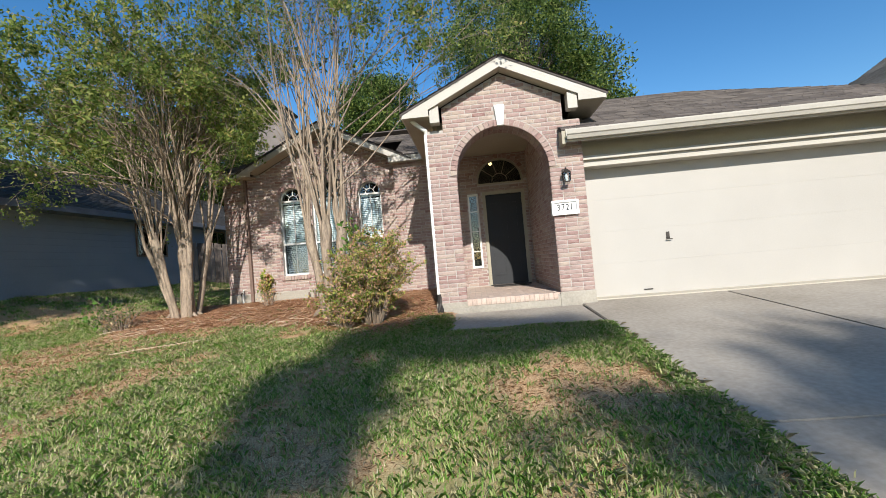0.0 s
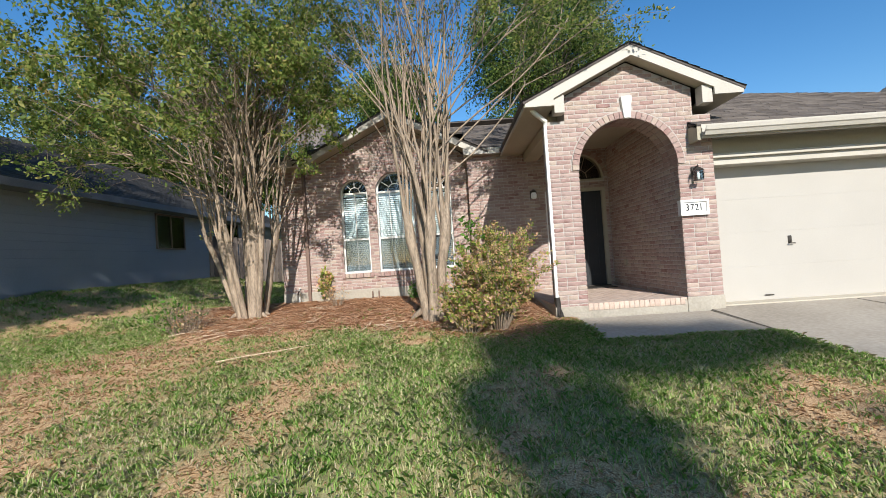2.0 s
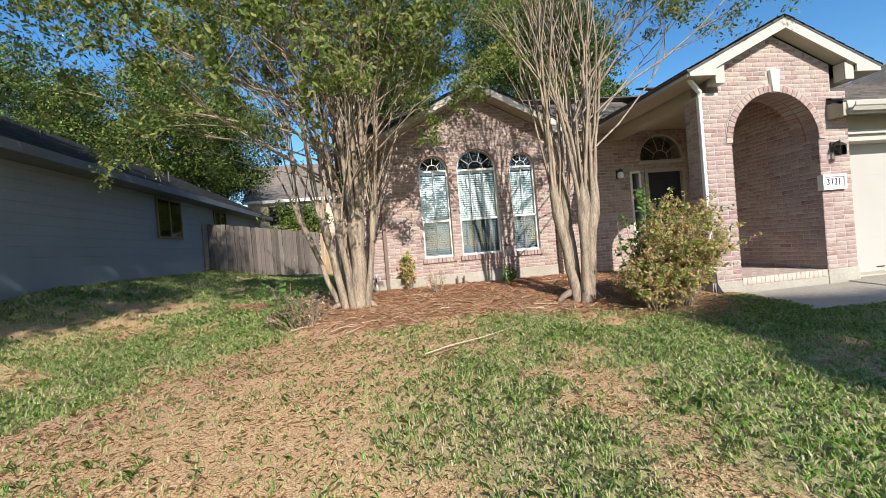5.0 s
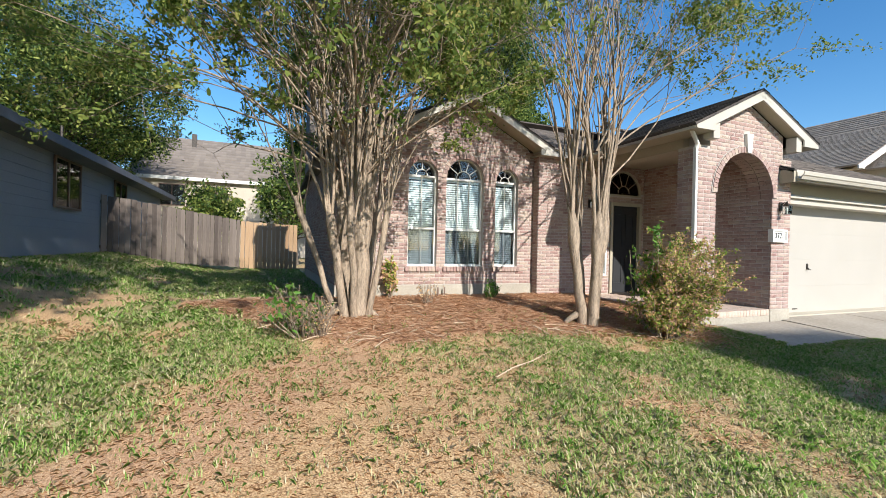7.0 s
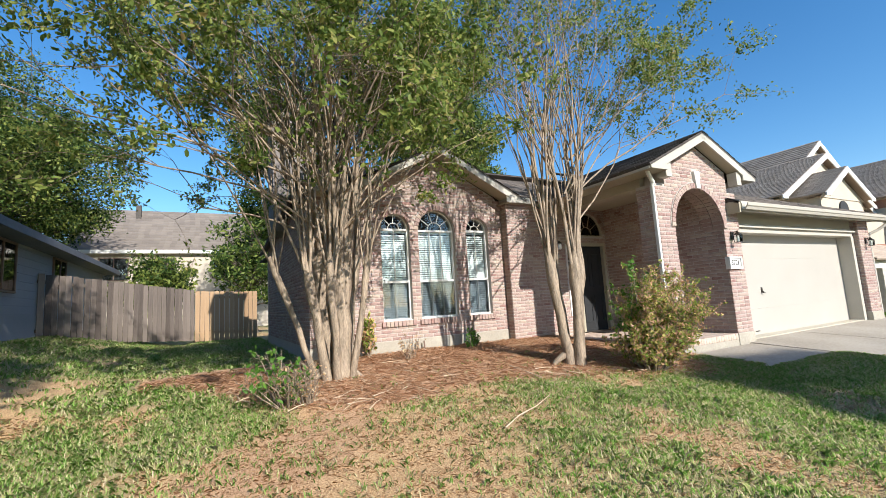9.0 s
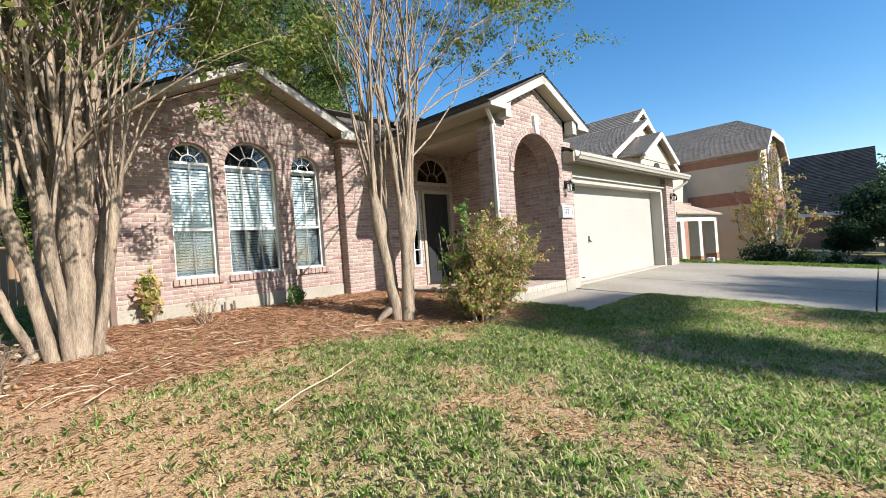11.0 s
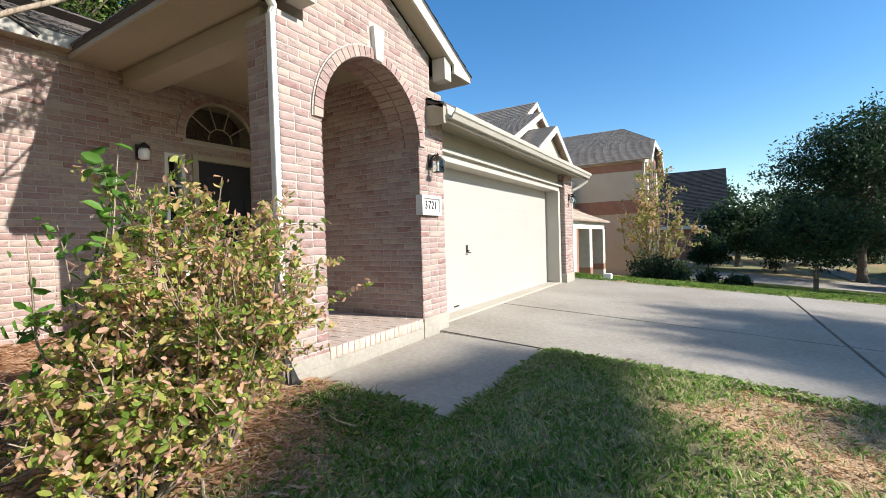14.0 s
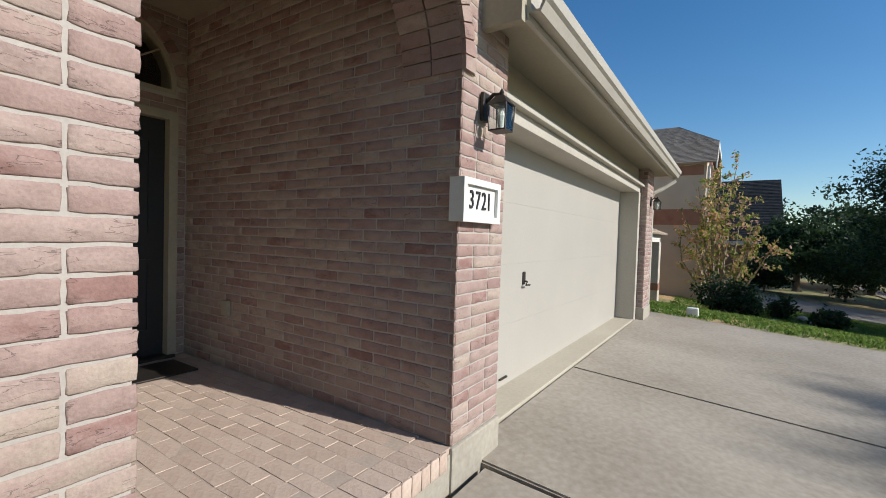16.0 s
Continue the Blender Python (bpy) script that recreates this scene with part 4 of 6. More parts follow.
def bay_gaps(z):
    g = []
    for (a, b), s in zip(WIN, WSPRING):
        c, r = (a + b) / 2, (b - a) / 2
        if WZ - COURSE * 1.0 < z < s:
            g.append((a, b))
        elif s <= z < s + r + 0.1:
            w = math.sqrt((r + 0.1) ** 2 - (z - s) ** 2)
            g.append((c - w, c + w))
    return g


def bay_limit(z):
    half = (BZ - 0.18 - z) / BS
    return (HX0, -1.78) if z < 3.86 else (max(HX0, BX - half), min(-1.78, BX + half))


brick_face(w_bay, (0, YW + 0.012, 0), 0, HX0, -1.78, 1.15, 4.8, bay_gaps, bay_limit, near=lambda u, z: -4.1 < u < -1.7 and 1.1 < z < 3.2)
brick_face(w_bay, (HX0, 16.5, 0), -90, 0.0, 6.2, 1.15, 3.86)
part("foundation", box(HX0 - 0.015, -1.77, YW - 0.006, YW + 0.3, 0.5, 1.145, 0.01), M_FOUND, w_bay, "cream stained concrete foundation")
tagged(part("wall_house_side", box(HX0 + 0.012, HX0 + 0.3, YW + 0.31, 16.5, 0.6, 3.9), M_MORTAR), "brick side wall of the house", "wall", kind="structure")
tagged(part("wall_house_back", box(HX0, 8.0, 16.5, 16.7, 0.6, 3.6), M_MORTAR), "plain rear wall of the house", "wall", kind="structure")
tagged(part("wall_house_flank", box(7.7, 7.88, 8.41, 16.5, 0.6, 3.4), M_MORTAR), "plain garage flank wall", "wall", kind="structure")
for k, ((a, b), s) in enumerate(zip(WIN, WSPRING)):
    c, r = (a + b) / 2, (b - a) / 2
    arch_ring(w_bay, c, s, r, r + 0.095, YW + 0.012, 18 if r > 0.4 else 13, proud=0.024)
    n = int((b - a + 0.1) / 0.0725)
    for i in range(n):
        xa = a - 0.05 + i * (b - a + 0.1) / n
        part("brick", box(xa + 0.004, xa + (b - a + 0.1) / n - 0.004, YW - 0.035, YW + 0.03, WZ - 0.105, WZ - 0.01, 0.005), M_BRICK, w_bay)

t_bay = tagged(part("trim_bay_gable", bargeboard(BX, BZ - 0.02, BS, 2.08, 9.92, 9.95, 0.15, 0.40, 0.05), M_CREAM), "weathered cream gable boards over the bay", "trim", kind="structure")
sofb = bmesh.new()
for s in (-1, 1):
    prism([(BX, BZ - 0.14), (BX + s * 1.72, BZ - 0.14 - BS * 1.72), (BX + s * 1.72, BZ - 0.17 - BS * 1.72), (BX, BZ - 0.17)], "y", 9.951, YW, sofb)
part("soffit", sofb, M_TAN, t_bay, "tan soffit")
zlo = BZ - 0.02 - BS * 2.08 - 0.05
for xa, xb in ((-6.12, -5.15), (-1.85, -0.95)):
    part("eave_box", box(xa, xb, 9.951, YW + 0.1, zlo, zlo + 0.03), M_TAN, t_bay, "tan boxed eave")
    part("fascia", box(xa, xb, 9.93, 9.949, zlo, zlo + 0.13), M_CREAM, t_bay)
for x in (-5.42,):
    dp = thing("downspout", (x, YW - 0.05, 0.9), "narrow brown downspout on the brick wall", "downspout")
    part("pipe", box(x - 0.035, x + 0.035, YW - 0.07, YW - 0.004, 0.95, 3.9, 0.01), M_BROWNPIPE, dp)
chim = thing("chimney", (-5.8, 13.0, 4), "grey brown chimney with a metal cap", "chimney")
part("shaft", box(-6.3, -5.35, 12.6, 13.5, 3.6, 6.45, 0.02), mottled("chimney_siding", (0.13, 0.115, 0.10), (0.24, 0.21, 0.19), 3, 30, 0.9, 0.3), chim)
part("cap", box(-6.38, -5.27, 12.52, 13.58, 6.451, 6.53, 0.02), M_IRON, chim)
part("flue", pipe([(-5.8, 13.05, 6.53), (-5.8, 13.05, 6.85)], 0.16, 12), M_IRON, chim)


def arched_window(i, a, b, spring):
    c, r = (a + b) / 2, (b - a) / 2
    yf = YW + 0.095
    top = spring + r
    w = thing("window_%d" % (i + 1), (c, yf, WZ), "white arched sash window with closed white blinds", "window", kind="structure")
    f = 0.035
    outer = arch_loop(a, b, WZ, spring)
    low = [(a + f, WZ + f), (b - f, WZ + f), (b - f, spring - 0.02), (a + f, spring - 0.02)]
    ri = r - f
    fan = [(c + ri * math.cos(math.pi * k / 20), spring + 0.02 + ri * math.sin(math.pi * k / 20)) for k in range(21)]
    part("window_frame", holed(outer, [low, fan], "y", yf, yf + 0.06), M_WHITE, w)
    mid = WZ + (spring - WZ) * 0.42
    part("meeting_rail", box(a + f, b - f, yf + 0.005, yf + 0.045, mid - 0.022, mid + 0.022, 0.004), M_WHITE, w)
    cols = 3 if r > 0.4 else 2
    for k in range(1, cols):
        x = a + f + (b - a - 2 * f) * k / cols
        part("bar", box(x - 0.009, x + 0.009, yf + 0.012, yf + 0.03, WZ + f, mid - 0.02), M_WHITE, w)
        part("bar", box(x - 0.009, x + 0.009, yf + 0.012, yf + 0.03, mid + 0.02, spring - 0.02), M_WHITE, w)
    hub = [(c + 0.38 * r * math.cos(math.pi * k / 10), yf + 0.02, spring + 0.02 + 0.38 * r * math.sin(math.pi * k / 10)) for k in range(11)]
    part("fan_hub", pipe(hub, 0.009, 6), M_WHITE, w)
    for ang in ((45, 90, 135) if r < 0.4 else (36, 72, 108, 144)):
        ca, sa = math.cos(radians(ang)), math.sin(radians(ang))
        part("fan_bar", pipe([(c + 0.38 * r * ca, yf + 0.02, spring + 0.02 + 0.38 * r * sa), (c + ri * ca, yf + 0.02, spring + 0.02 + ri * sa)], 0.009, 6), M_WHITE, w)
    g1 = part("pane", box(a + f, b - f, yf + 0.032, yf + 0.037, WZ + f, spring - 0.02), M_GLASS, w)
    g2 = part("pane", prism(fan, "y", yf + 0.032, yf + 0.037), M_GLASS, w)
    g1.visible_shadow = g2.visible_shadow = False
    sc_ = part("insect_screen", box(a + f, b - f, yf + 0.002, yf + 0.004, WZ + f, mid - 0.02), M_SCREEN, w, "dark mesh screen over the lower sash")
    part("window_sill", box(a - 0.01, b + 0.01, yf - 0.03, yf + 0.05, WZ - 0.012, WZ + 0.004, 0.004), M_WHITE, w)
    bl = thing("window_blind", (c, yf + 0.09, WZ), "closed white horizontal slat blind behind the window glass", "blind", "blinds in the bay windows")
    sl_bm = box(a + f - (c), b - f - (c), -0.022, 0.022, -0.0012, 0.0012)
    bmesh.ops.rotate(sl_bm, verts=sl_bm.verts, cent=(0, 0, 0), matrix=Matrix.Rotation(radians(58), 3, "X"))
    me = mesh_of(sl_bm, "slat")
    me.materials.append(M_BLIND)
    n = int((spring - 0.04 - WZ - 0.04) / 0.045)
    for k in range(n):
        o = new("slat", me)
        o.parent = bl
        o.location = (0, random.uniform(-0.001, 0.001), 0.05 + k * 0.045)
    part("headrail", box(a + f, b - f, yf + 0.07, yf + 0.115, spring - 0.06, spring - 0.01), M_BLIND, bl)
    # the room's darkness is put into the colour of this sheet
    tagged(part("room_dark_sheet_%d" % (i + 1), box(a - 0.1, b + 0.1, yf + 0.45, yf + 0.47, WZ - 0.1, top + 0.1), M_UNLIT_ROOM), "near-black sheet standing in for the unlit room behind the blinds", "wall", kind="structure")


for i, ((a, b), s) in enumerate(zip(WIN, WSPRING)):
    arched_window(i, a, b, s)

# ---- trees and shrubs ----
def tube_into(V, F, pts, rad, sides):
    n0 = len(V)
    for i, p in enumerate(pts):
        d = (pts[min(i + 1, len(pts) - 1)] - pts[max(i - 1, 0)]).normalized()
        u = d.cross(Vector((0.3, 1, 0.1)) if abs(d.y) < 0.8 else Vector((1, 0, 0))).normalized()
        v = d.cross(u)
        for k in range(sides):
            a = 2 * math.pi * k / sides
            V.append(p + rad[i] * (math.cos(a) * u + math.sin(a) * v))
    for i in range(len(pts) - 1):
        for k in range(sides):
            a, b = n0 + i * sides + k, n0 + i * sides + (k + 1) % sides
            F.append((a, b, b + sides, a + sides))


def limb(V, F, tips, rng, p, d, length, r0, level, cfg):
    """A bending limb that forks; its outer twigs are kept in tips."""
    n = 5 if level < 2 else 4
    pts, rad = [p.copy()], [r0]
    end = r0 * cfg["taper"]
    for i in range(n):
        d = (d + Vector((rng.uniform(-1, 1), rng.uniform(-1, 1), rng.uniform(-1, 1))) * cfg["bend"] + Vector((0, 0, cfg["up"])) * (1 if level < 3 else 0.3)).normalized()
        p = p + d * (length / n)
        pts.append(p.copy())
        rad.append(r0 + (end - r0) * (i + 1) / n)
    tube_into(V, F, pts, rad, 8 if level == 0 else 6 if level == 1 else 4 if level == 2 else 3)
    if level >= cfg["levels"]:
        tips.append((pts, d))
        return
    for k in range(cfg["forks"][min(level, len(cfg["forks"]) - 1)]):
        q = pts[-1] if k < 2 else pts[rng.randrange(max(1, n // 2), n + 1)]
        side = Vector((rng.uniform(-1, 1), rng.uniform(-1, 1), rng.uniform(-0.45, 0.7))).normalized()
        sp = cfg["spread"][min(level, len(cfg["spread"]) - 1)]
        nd = (d * (1 - sp) + side * sp).normalized()
        limb(V, F, tips, rng, q, nd, length * rng.uniform(*cfg["shrink"]), max(end * rng.uniform(0.6, 0.85), cfg["min_r"]), level + 1, cfg)


def folded_leaves(points, rng, size, jitter, wide=0.4):
    """Oval leaves of two halves bent up along the midrib."""
    n = len(points)
    P = np.array([tuple(p) for p in points]) + rng.normal(0, 1, (n, 3)) * jitter
    A = rng.normal(0, 1, (n, 3)) + np.array([0, 0, -0.35])
    A /= np.linalg.norm(A, axis=1)[:, None]
    B = rng.normal(0, 1, (n, 3))
    B -= (B * A).sum(1)[:, None] * A
    B /= np.linalg.norm(B, axis=1)[:, None]
    C = np.cross(A, B)
    s = size * rng.uniform(0.55, 1.35, n)[:, None]
    up = C * s * wide * rng.uniform(0.1, 0.7, n)[:, None]
    V = np.stack([P - A * s, P + A * s + up * 0.3] + [P + A * s * f + q * B * s * wide * w + up for q in (1, -1) for f, w in ((-0.45, 0.85), (0.35, 0.9))], 1).reshape(-1, 3)
    k = np.arange(n)[:, None] * 6
    F = np.concatenate([k + np.array([0, 2, 3, 1]), k + np.array([0, 1, 5, 4])], 1).reshape(-1, 4)
    return V, F


def leaf_quads(points, rng, size, jitter, flat=0.4):
    """Pointed leaves (four corners each) round the places given."""
    n = len(points)
    P = np.array([tuple(p) for p in points]) + rng.normal(0, 1, (n, 3)) * jitter
    A = rng.normal(0, 1, (n, 3))
    A /= np.linalg.norm(A, axis=1)[:, None]
    B = rng.normal(0, 1, (n, 3))
    B -= (B * A).sum(1)[:, None] * A
    B /= np.linalg.norm(B, axis=1)[:, None]
    s = size * rng.uniform(0.6, 1.3, n)[:, None]
    V = np.stack([P - A * s, P + B * s * flat - A * s * 0.1, P + A * s, P - B * s * flat - A * s * 0.1], 1).reshape(-1, 3)
    F = np.arange(n * 4).reshape(-1, 4)
    return V, F


def crape_myrtle(x, y, z, label, seed, trunks, arms, leaf_n, shoot=(1.5, 2.1), forks=(3, 3, 3, 2), shrink=(0.5, 0.8), spread=(0.2, 0.34, 0.45, 0.5), flare=0.25, leaf_size=0.036, leaf_low=1.6, crown_arms=0, roots=2):
    """Stout trunks cut back to knuckles, each with a brush of upright shoots; arms are long side branches.
    trunks: (dx, dy) of the foot, (lean x, lean y) to the knuckle, radius, knuckle height, shoots."""
    rng, nr = random.Random(seed), np.random.default_rng(seed)
    tree = thing("tree", (x, y, z), label, "tree", "crape myrtles by the bay")
    V, F, tips = [], [], []
    cfg = dict(taper=0.62, bend=0.085, up=0.03, levels=4, forks=forks, spread=spread, shrink=shrink, min_r=0.0034)
    for (dx, dy), (lx, ly), r, kh, shoots in trunks:
        foot, head = Vector((x + dx, y + dy, z - 0.06)), Vector((x + dx + lx, y + dy + ly, z + kh))
        path, rad = [], []
        for i in range(8):
            f = i / 7
            bend = Vector((rng.uniform(-1, 1), rng.uniform(-1, 1), 0)) * 0.02 * math.sin(math.pi * f)
            path.append(foot.lerp(head, f) + bend)
            rad.append(r * (1.0 + 0.22 * (1 - f) ** 6 - 0.14 * f + (0.22 if 4 < i < 7 else 0.0)) * rng.uniform(0.95, 1.06))
        rad[-1] = r * 0.6
        tube_into(V, F, path, rad, 10)
        for k in range(shoots):
            f = rng.uniform(0.72, 1.0)
            a = 2 * math.pi * k / shoots + rng.uniform(-0.5, 0.5)
            o = Vector((math.cos(a), math.sin(a), 0))
            p = foot.lerp(head, f) + o * r * 0.5
            out = flare * rng.uniform(0.2, 1.0)
            d = Vector((o.x * out + 0.35 * (head.x - x) * flare, o.y * out + 0.35 * (head.y - y) * flare, 1)).normalized()
            limb(V, F, tips, rng, p, d, rng.uniform(*shoot), r * rng.uniform(0.24, 0.42), 1, cfg)
    for k in range(crown_arms):
        a = 2 * math.pi * (k + rng.random()) / crown_arms
        steep = 1.2 if math.cos(a - 5.6) > 0.4 else 0.5
        arms = arms + [((math.cos(a), math.sin(a), rng.uniform(steep, steep + 0.7)), rng.uniform(2.2, 4.0), rng.uniform(1.2, 1.9))]
    for (dx, dy, dz), start, ln in arms:
        p = Vector((x + 0.15 * dx, y + 0.15 * dy, z + start))
        limb(V, F, tips, rng, p, Vector((dx, dy, dz)).normalized(), ln, 0.017, 1, dict(cfg, bend=0.13, up=-0.02, shrink=(0.45, 0.72), spread=(0.3, 0.4, 0.5, 0.5), forks=(3, 3, 3, 3)))
    for i in range(roots):
        a = rng.uniform(0, 6.28)
        q = Vector((x + 0.14 * math.cos(a), y + 0.14 * math.sin(a), z + 0.12))
        e = Vector((x + 0.42 * math.cos(a), y + 0.36 * math.sin(a), ground_z(x, y) - 0.02))
        tube_into(V, F, [q, q.lerp(e, 0.5) + Vector((0, 0, 0.02)), e], [0.06, 0.045, 0.016], 6)
    raw("trunk", V, F, M_BARK, tree, "pale peeling multi-stemmed trunk", smooth=True)
    pts = []
    for k in range(leaf_n):
        t, d = tips[rng.randrange(len(tips))]
        i = rng.randrange(1, len(t))
        q = t[i - 1].lerp(t[i], rng.random() * 1.1)
        far = math.hypot(q.x - x, q.y - y)
        if rng.random() < (0.25 + 0.75 * smooth(leaf_low, leaf_low + 1.2, q.z - z)) * (0.3 + 0.7 * smooth(0.4, 1.9, far)):
            pts.append(q)
    lv, lf = folded_leaves(pts, nr, leaf_size, 0.055, 0.46)
    raw("crown", lv, lf, M_CRAPE, tree, "sparse small green and yellowing leaves", kind="stuff")
    return tree


def broad_tree(x, y, height, crown_r, crown_low, label, seed, leaves, material, leaf=0.16, trunk_r=0.22, bark=None, lump=1.0, clumps=70, group="", squash=1.0, bole=0.8):
    """A tapered trunk with limbs and a crown of many leaves in uneven clumps."""
    rng, nr = random.Random(seed), np.random.default_rng(seed)
    z = ground_z(x, y)
    tree = thing("tree", (x, y, z), label, "tree", group)
    V, F = [], []
    top = Vector((x + rng.uniform(-0.3, 0.3), y, z + height * bole))
    base = Vector((x, y, z - 0.1))
    mids = [base.lerp(top, f) + Vector((rng.uniform(-1, 1), rng.uniform(-1, 1), 0)) * 0.12 * f for f in (0, 0.05, 0.25, 0.5, 0.75, 1)]
    tube_into(V, F, mids, [trunk_r * 1.5, trunk_r, trunk_r * 0.8, trunk_r * 0.55, trunk_r * 0.3, 0.03], 8)
    centre = Vector((x, y, z + (crown_low + height) / 2))
    half = (height - crown_low) / 2
    pts = []
    for c in range(clumps):
        for _ in range(20):
            v = Vector((rng.uniform(-1, 1), rng.uniform(-1, 1), rng.uniform(-1, 1)))
            if 0.25 < v.length < 1.0:
                break
        wob = 0.78 + 0.35 * noise.noise(v * 2.1 + Vector((seed, 0, 0)))
        p = centre + Vector((v.x * crown_r * wob, v.y * crown_r * wob * squash, v.z * half * wob))
        q = mids[2].lerp(mids[5], max(0.0, min(1.0, (p.z - z) / height - 0.25)))
        if bole > 0.9:
            q = base.lerp(top, min(1.0, (p.z - z - 0.2 * (p - centre).length) / (height * bole)))
        m = q.lerp(p, 0.5) + Vector((rng.uniform(-1, 1), rng.uniform(-1, 1), 0.3)) * crown_r * 0.06
        tube_into(V, F, [q, m, p], [trunk_r * 0.22, trunk_r * 0.12, min(0.012, trunk_r * 0.1)], 4)
        size = lump * crown_r * rng.uniform(0.13, 0.27)
        k = int(leaves / clumps)
        cl = np.clip(nr.normal(0, 1, (k, 3)), -1.7, 1.7) * np.array([1.0, 1.0, 0.6]) * size * 0.75
        pts.append(np.array(p) + cl)
    raw("trunk", V, F, bark or M_BARK_D, tree, smooth=True)
    lv, lf = leaf_quads(np.concatenate(pts), nr, leaf, 0.02, 0.42)
    raw("crown", lv, lf, material, tree, kind="stuff")
    return tree


def shrub(x, y, radius, height, label, seed, stems, leaves, material, leaf=0.03, twig=0.006, bark=None, lean=(0, 0), name="shrub", zoff=0.0):
    """Many thin arching stems from one foot, with leaves along them."""
    rng, nr = random.Random(seed), np.random.default_rng(seed)
    z = ground_z(x, y) + zoff
    sh = thing(name, (x, y, z), label, "shrub")
    V, F, pts = [], [], []
    for i in range(stems):
        a = rng.uniform(0, 6.283)
        o = rng.uniform(0.1, 1.0) ** 0.7
        h = height * (1.05 - 0.45 * o * o) * rng.uniform(0.65, 1.08)
        p = Vector((x + 0.12 * radius * math.cos(a), y + 0.12 * radius * math.sin(a), z - 0.03))
        e = Vector((x + radius * o * math.cos(a) + lean[0] * h, y + radius * o * math.sin(a) + lean[1] * h, z + h))
        m = p.lerp(e, 0.5) + Vector((rng.uniform(-1, 1), rng.uniform(-1, 1), 0.6)) * 0.10 * height
        path = [p, p.lerp(m, 0.55), m, m.lerp(e, 0.6) + Vector((0, 0, 0.03)), e]
        tube_into(V, F, path, [twig * 1.5, twig * 1.3, twig, twig * 0.7, twig * 0.4], 4)
        for k in range(5):
            f = rng.randrange(1, 4)
            q = path[f].lerp(path[f + 1], rng.random())
            t = q + Vector((rng.uniform(-1, 1), rng.uniform(-1, 1), rng.uniform(-0.2, 0.9))).normalized() * radius * rng.uniform(0.2, 0.5)
            tube_into(V, F, [q, q.lerp(t, 0.5) + Vector((0, 0, 0.02)), t], [twig * 0.6, twig * 0.45, twig * 0.25], 3)
            for _ in range(max(1, leaves // (stems * 6))):
                pts.append(q.lerp(t, rng.uniform(0.1, 1.05)))
        for _ in range(max(1, leaves // (stems * 6))):
            f = rng.randrange(1, 4)
            pts.append(path[f].lerp(path[f + 1], rng.random()))
    raw("branchwork", V, F, bark or M_BARK, sh, "thin woody stems")
    lv, lf = folded_leaves(pts, nr, leaf, leaf * 0.9, 0.5)
    raw("leaves", lv, lf, material, sh, kind="stuff")
    return sh


crape_myrtle(-6.0, 8.6, 0.86, "large pale multi-stemmed crape myrtle beside the bay window", 11,
             [((0.10, 0.0), (0.05, 0.0), 0.125, 1.75, 11), ((-0.05, 0.18), (-0.05, 0.16), 0.10, 1.9, 9), ((-0.10, -0.08), (-0.30, -0.1), 0.062, 1.6, 7),
              ((-0.20, 0.06), (-0.62, 0.0), 0.042, 1.7, 5), ((0.0, -0.16), (-0.14, -0.30), 0.05, 1.7, 6), ((0.18, 0.16), (0.30, 0.2), 0.06, 1.9, 6), ((0.2, -0.1), (0.28, -0.22), 0.045, 1.9, 5)],
             [((-1, -0.1, 0.65), 1.9, 1.9), ((-0.9, -0.55, 0.6), 2.0, 1.9), ((-0.8, 0.4, 0.7), 1.9, 1.8), ((0.6, -0.6, 0.95), 2.0, 1.5), ((-0.4, -0.9, 0.65), 2.0, 1.9),
              ((-1, 0.2, 0.55), 2.3, 2.3), ((-1, -0.3, 0.5), 2.6, 2.3), ((-0.7, -0.6, 0.5), 2.8, 2.2), ((-1, 0.1, 0.6), 3.0, 2.3), ((0.3, -0.9, 0.7), 2.4, 1.7),
              ((0.9, -0.3, 1.1), 2.2, 1.5), ((0.8, 0.3, 1.1), 2.4, 1.4), ((-0.5, 0.9, 0.7), 2.2, 1.8), ((0.2, 0.9, 0.9), 2.4, 1.4), ((-0.1, -1, 0.55), 2.9, 2.0),
              ((0.7, -0.7, 0.8), 2.0, 1.2), ((0.8, -0.6, 1.0), 2.8, 1.3)],
             74000, flare=0.36, spread=(0.22, 0.36, 0.5, 0.55), crown_arms=16, leaf_size=0.034, roots=5)
crape_myrtle(-2.62, 7.55, 0.80, "pale bare-looking crape myrtle before the entry", 24,
             [((-0.06, 0.02), (-0.26, 0.02), 0.072, 1.75, 6), ((0.0, 0.10), (-0.08, 0.12), 0.068, 1.9, 6), ((0.03, -0.08), (0.06, -0.05), 0.080, 1.7, 7), ((0.12, 0.02), (0.22, 0.02), 0.082, 1.8, 7)],
             [((0.8, -0.1, 0.9), 2.0, 2.3), ((1.0, 0.1, 1.1), 2.3, 2.0), ((0.75, -0.3, 1.0), 2.6, 1.7), ((0.3, -0.5, 1.2), 2.6, 1.5), ((-0.5, -0.4, 1.2), 2.6, 1.5),
              ((1, -0.2, 0.75), 2.5, 2.6), ((1, 0.2, 0.9), 2.9, 2.3), ((0.9, -0.4, 0.95), 3.1, 2.1), ((1, -0.1, 1.2), 3.2, 2.0)],
             25000, shoot=(1.7, 2.4), forks=(3, 3, 2, 2), shrink=(0.55, 0.85), spread=(0.12, 0.24, 0.4, 0.5), flare=0.16, leaf_size=0.03, leaf_low=2.6)
shrub(-1.66, 6.68, 0.66, 1.40, "leggy shrub with yellow green and pink leaves beside the porch", 5, 95, 22000, M_BUSH, 0.0195)
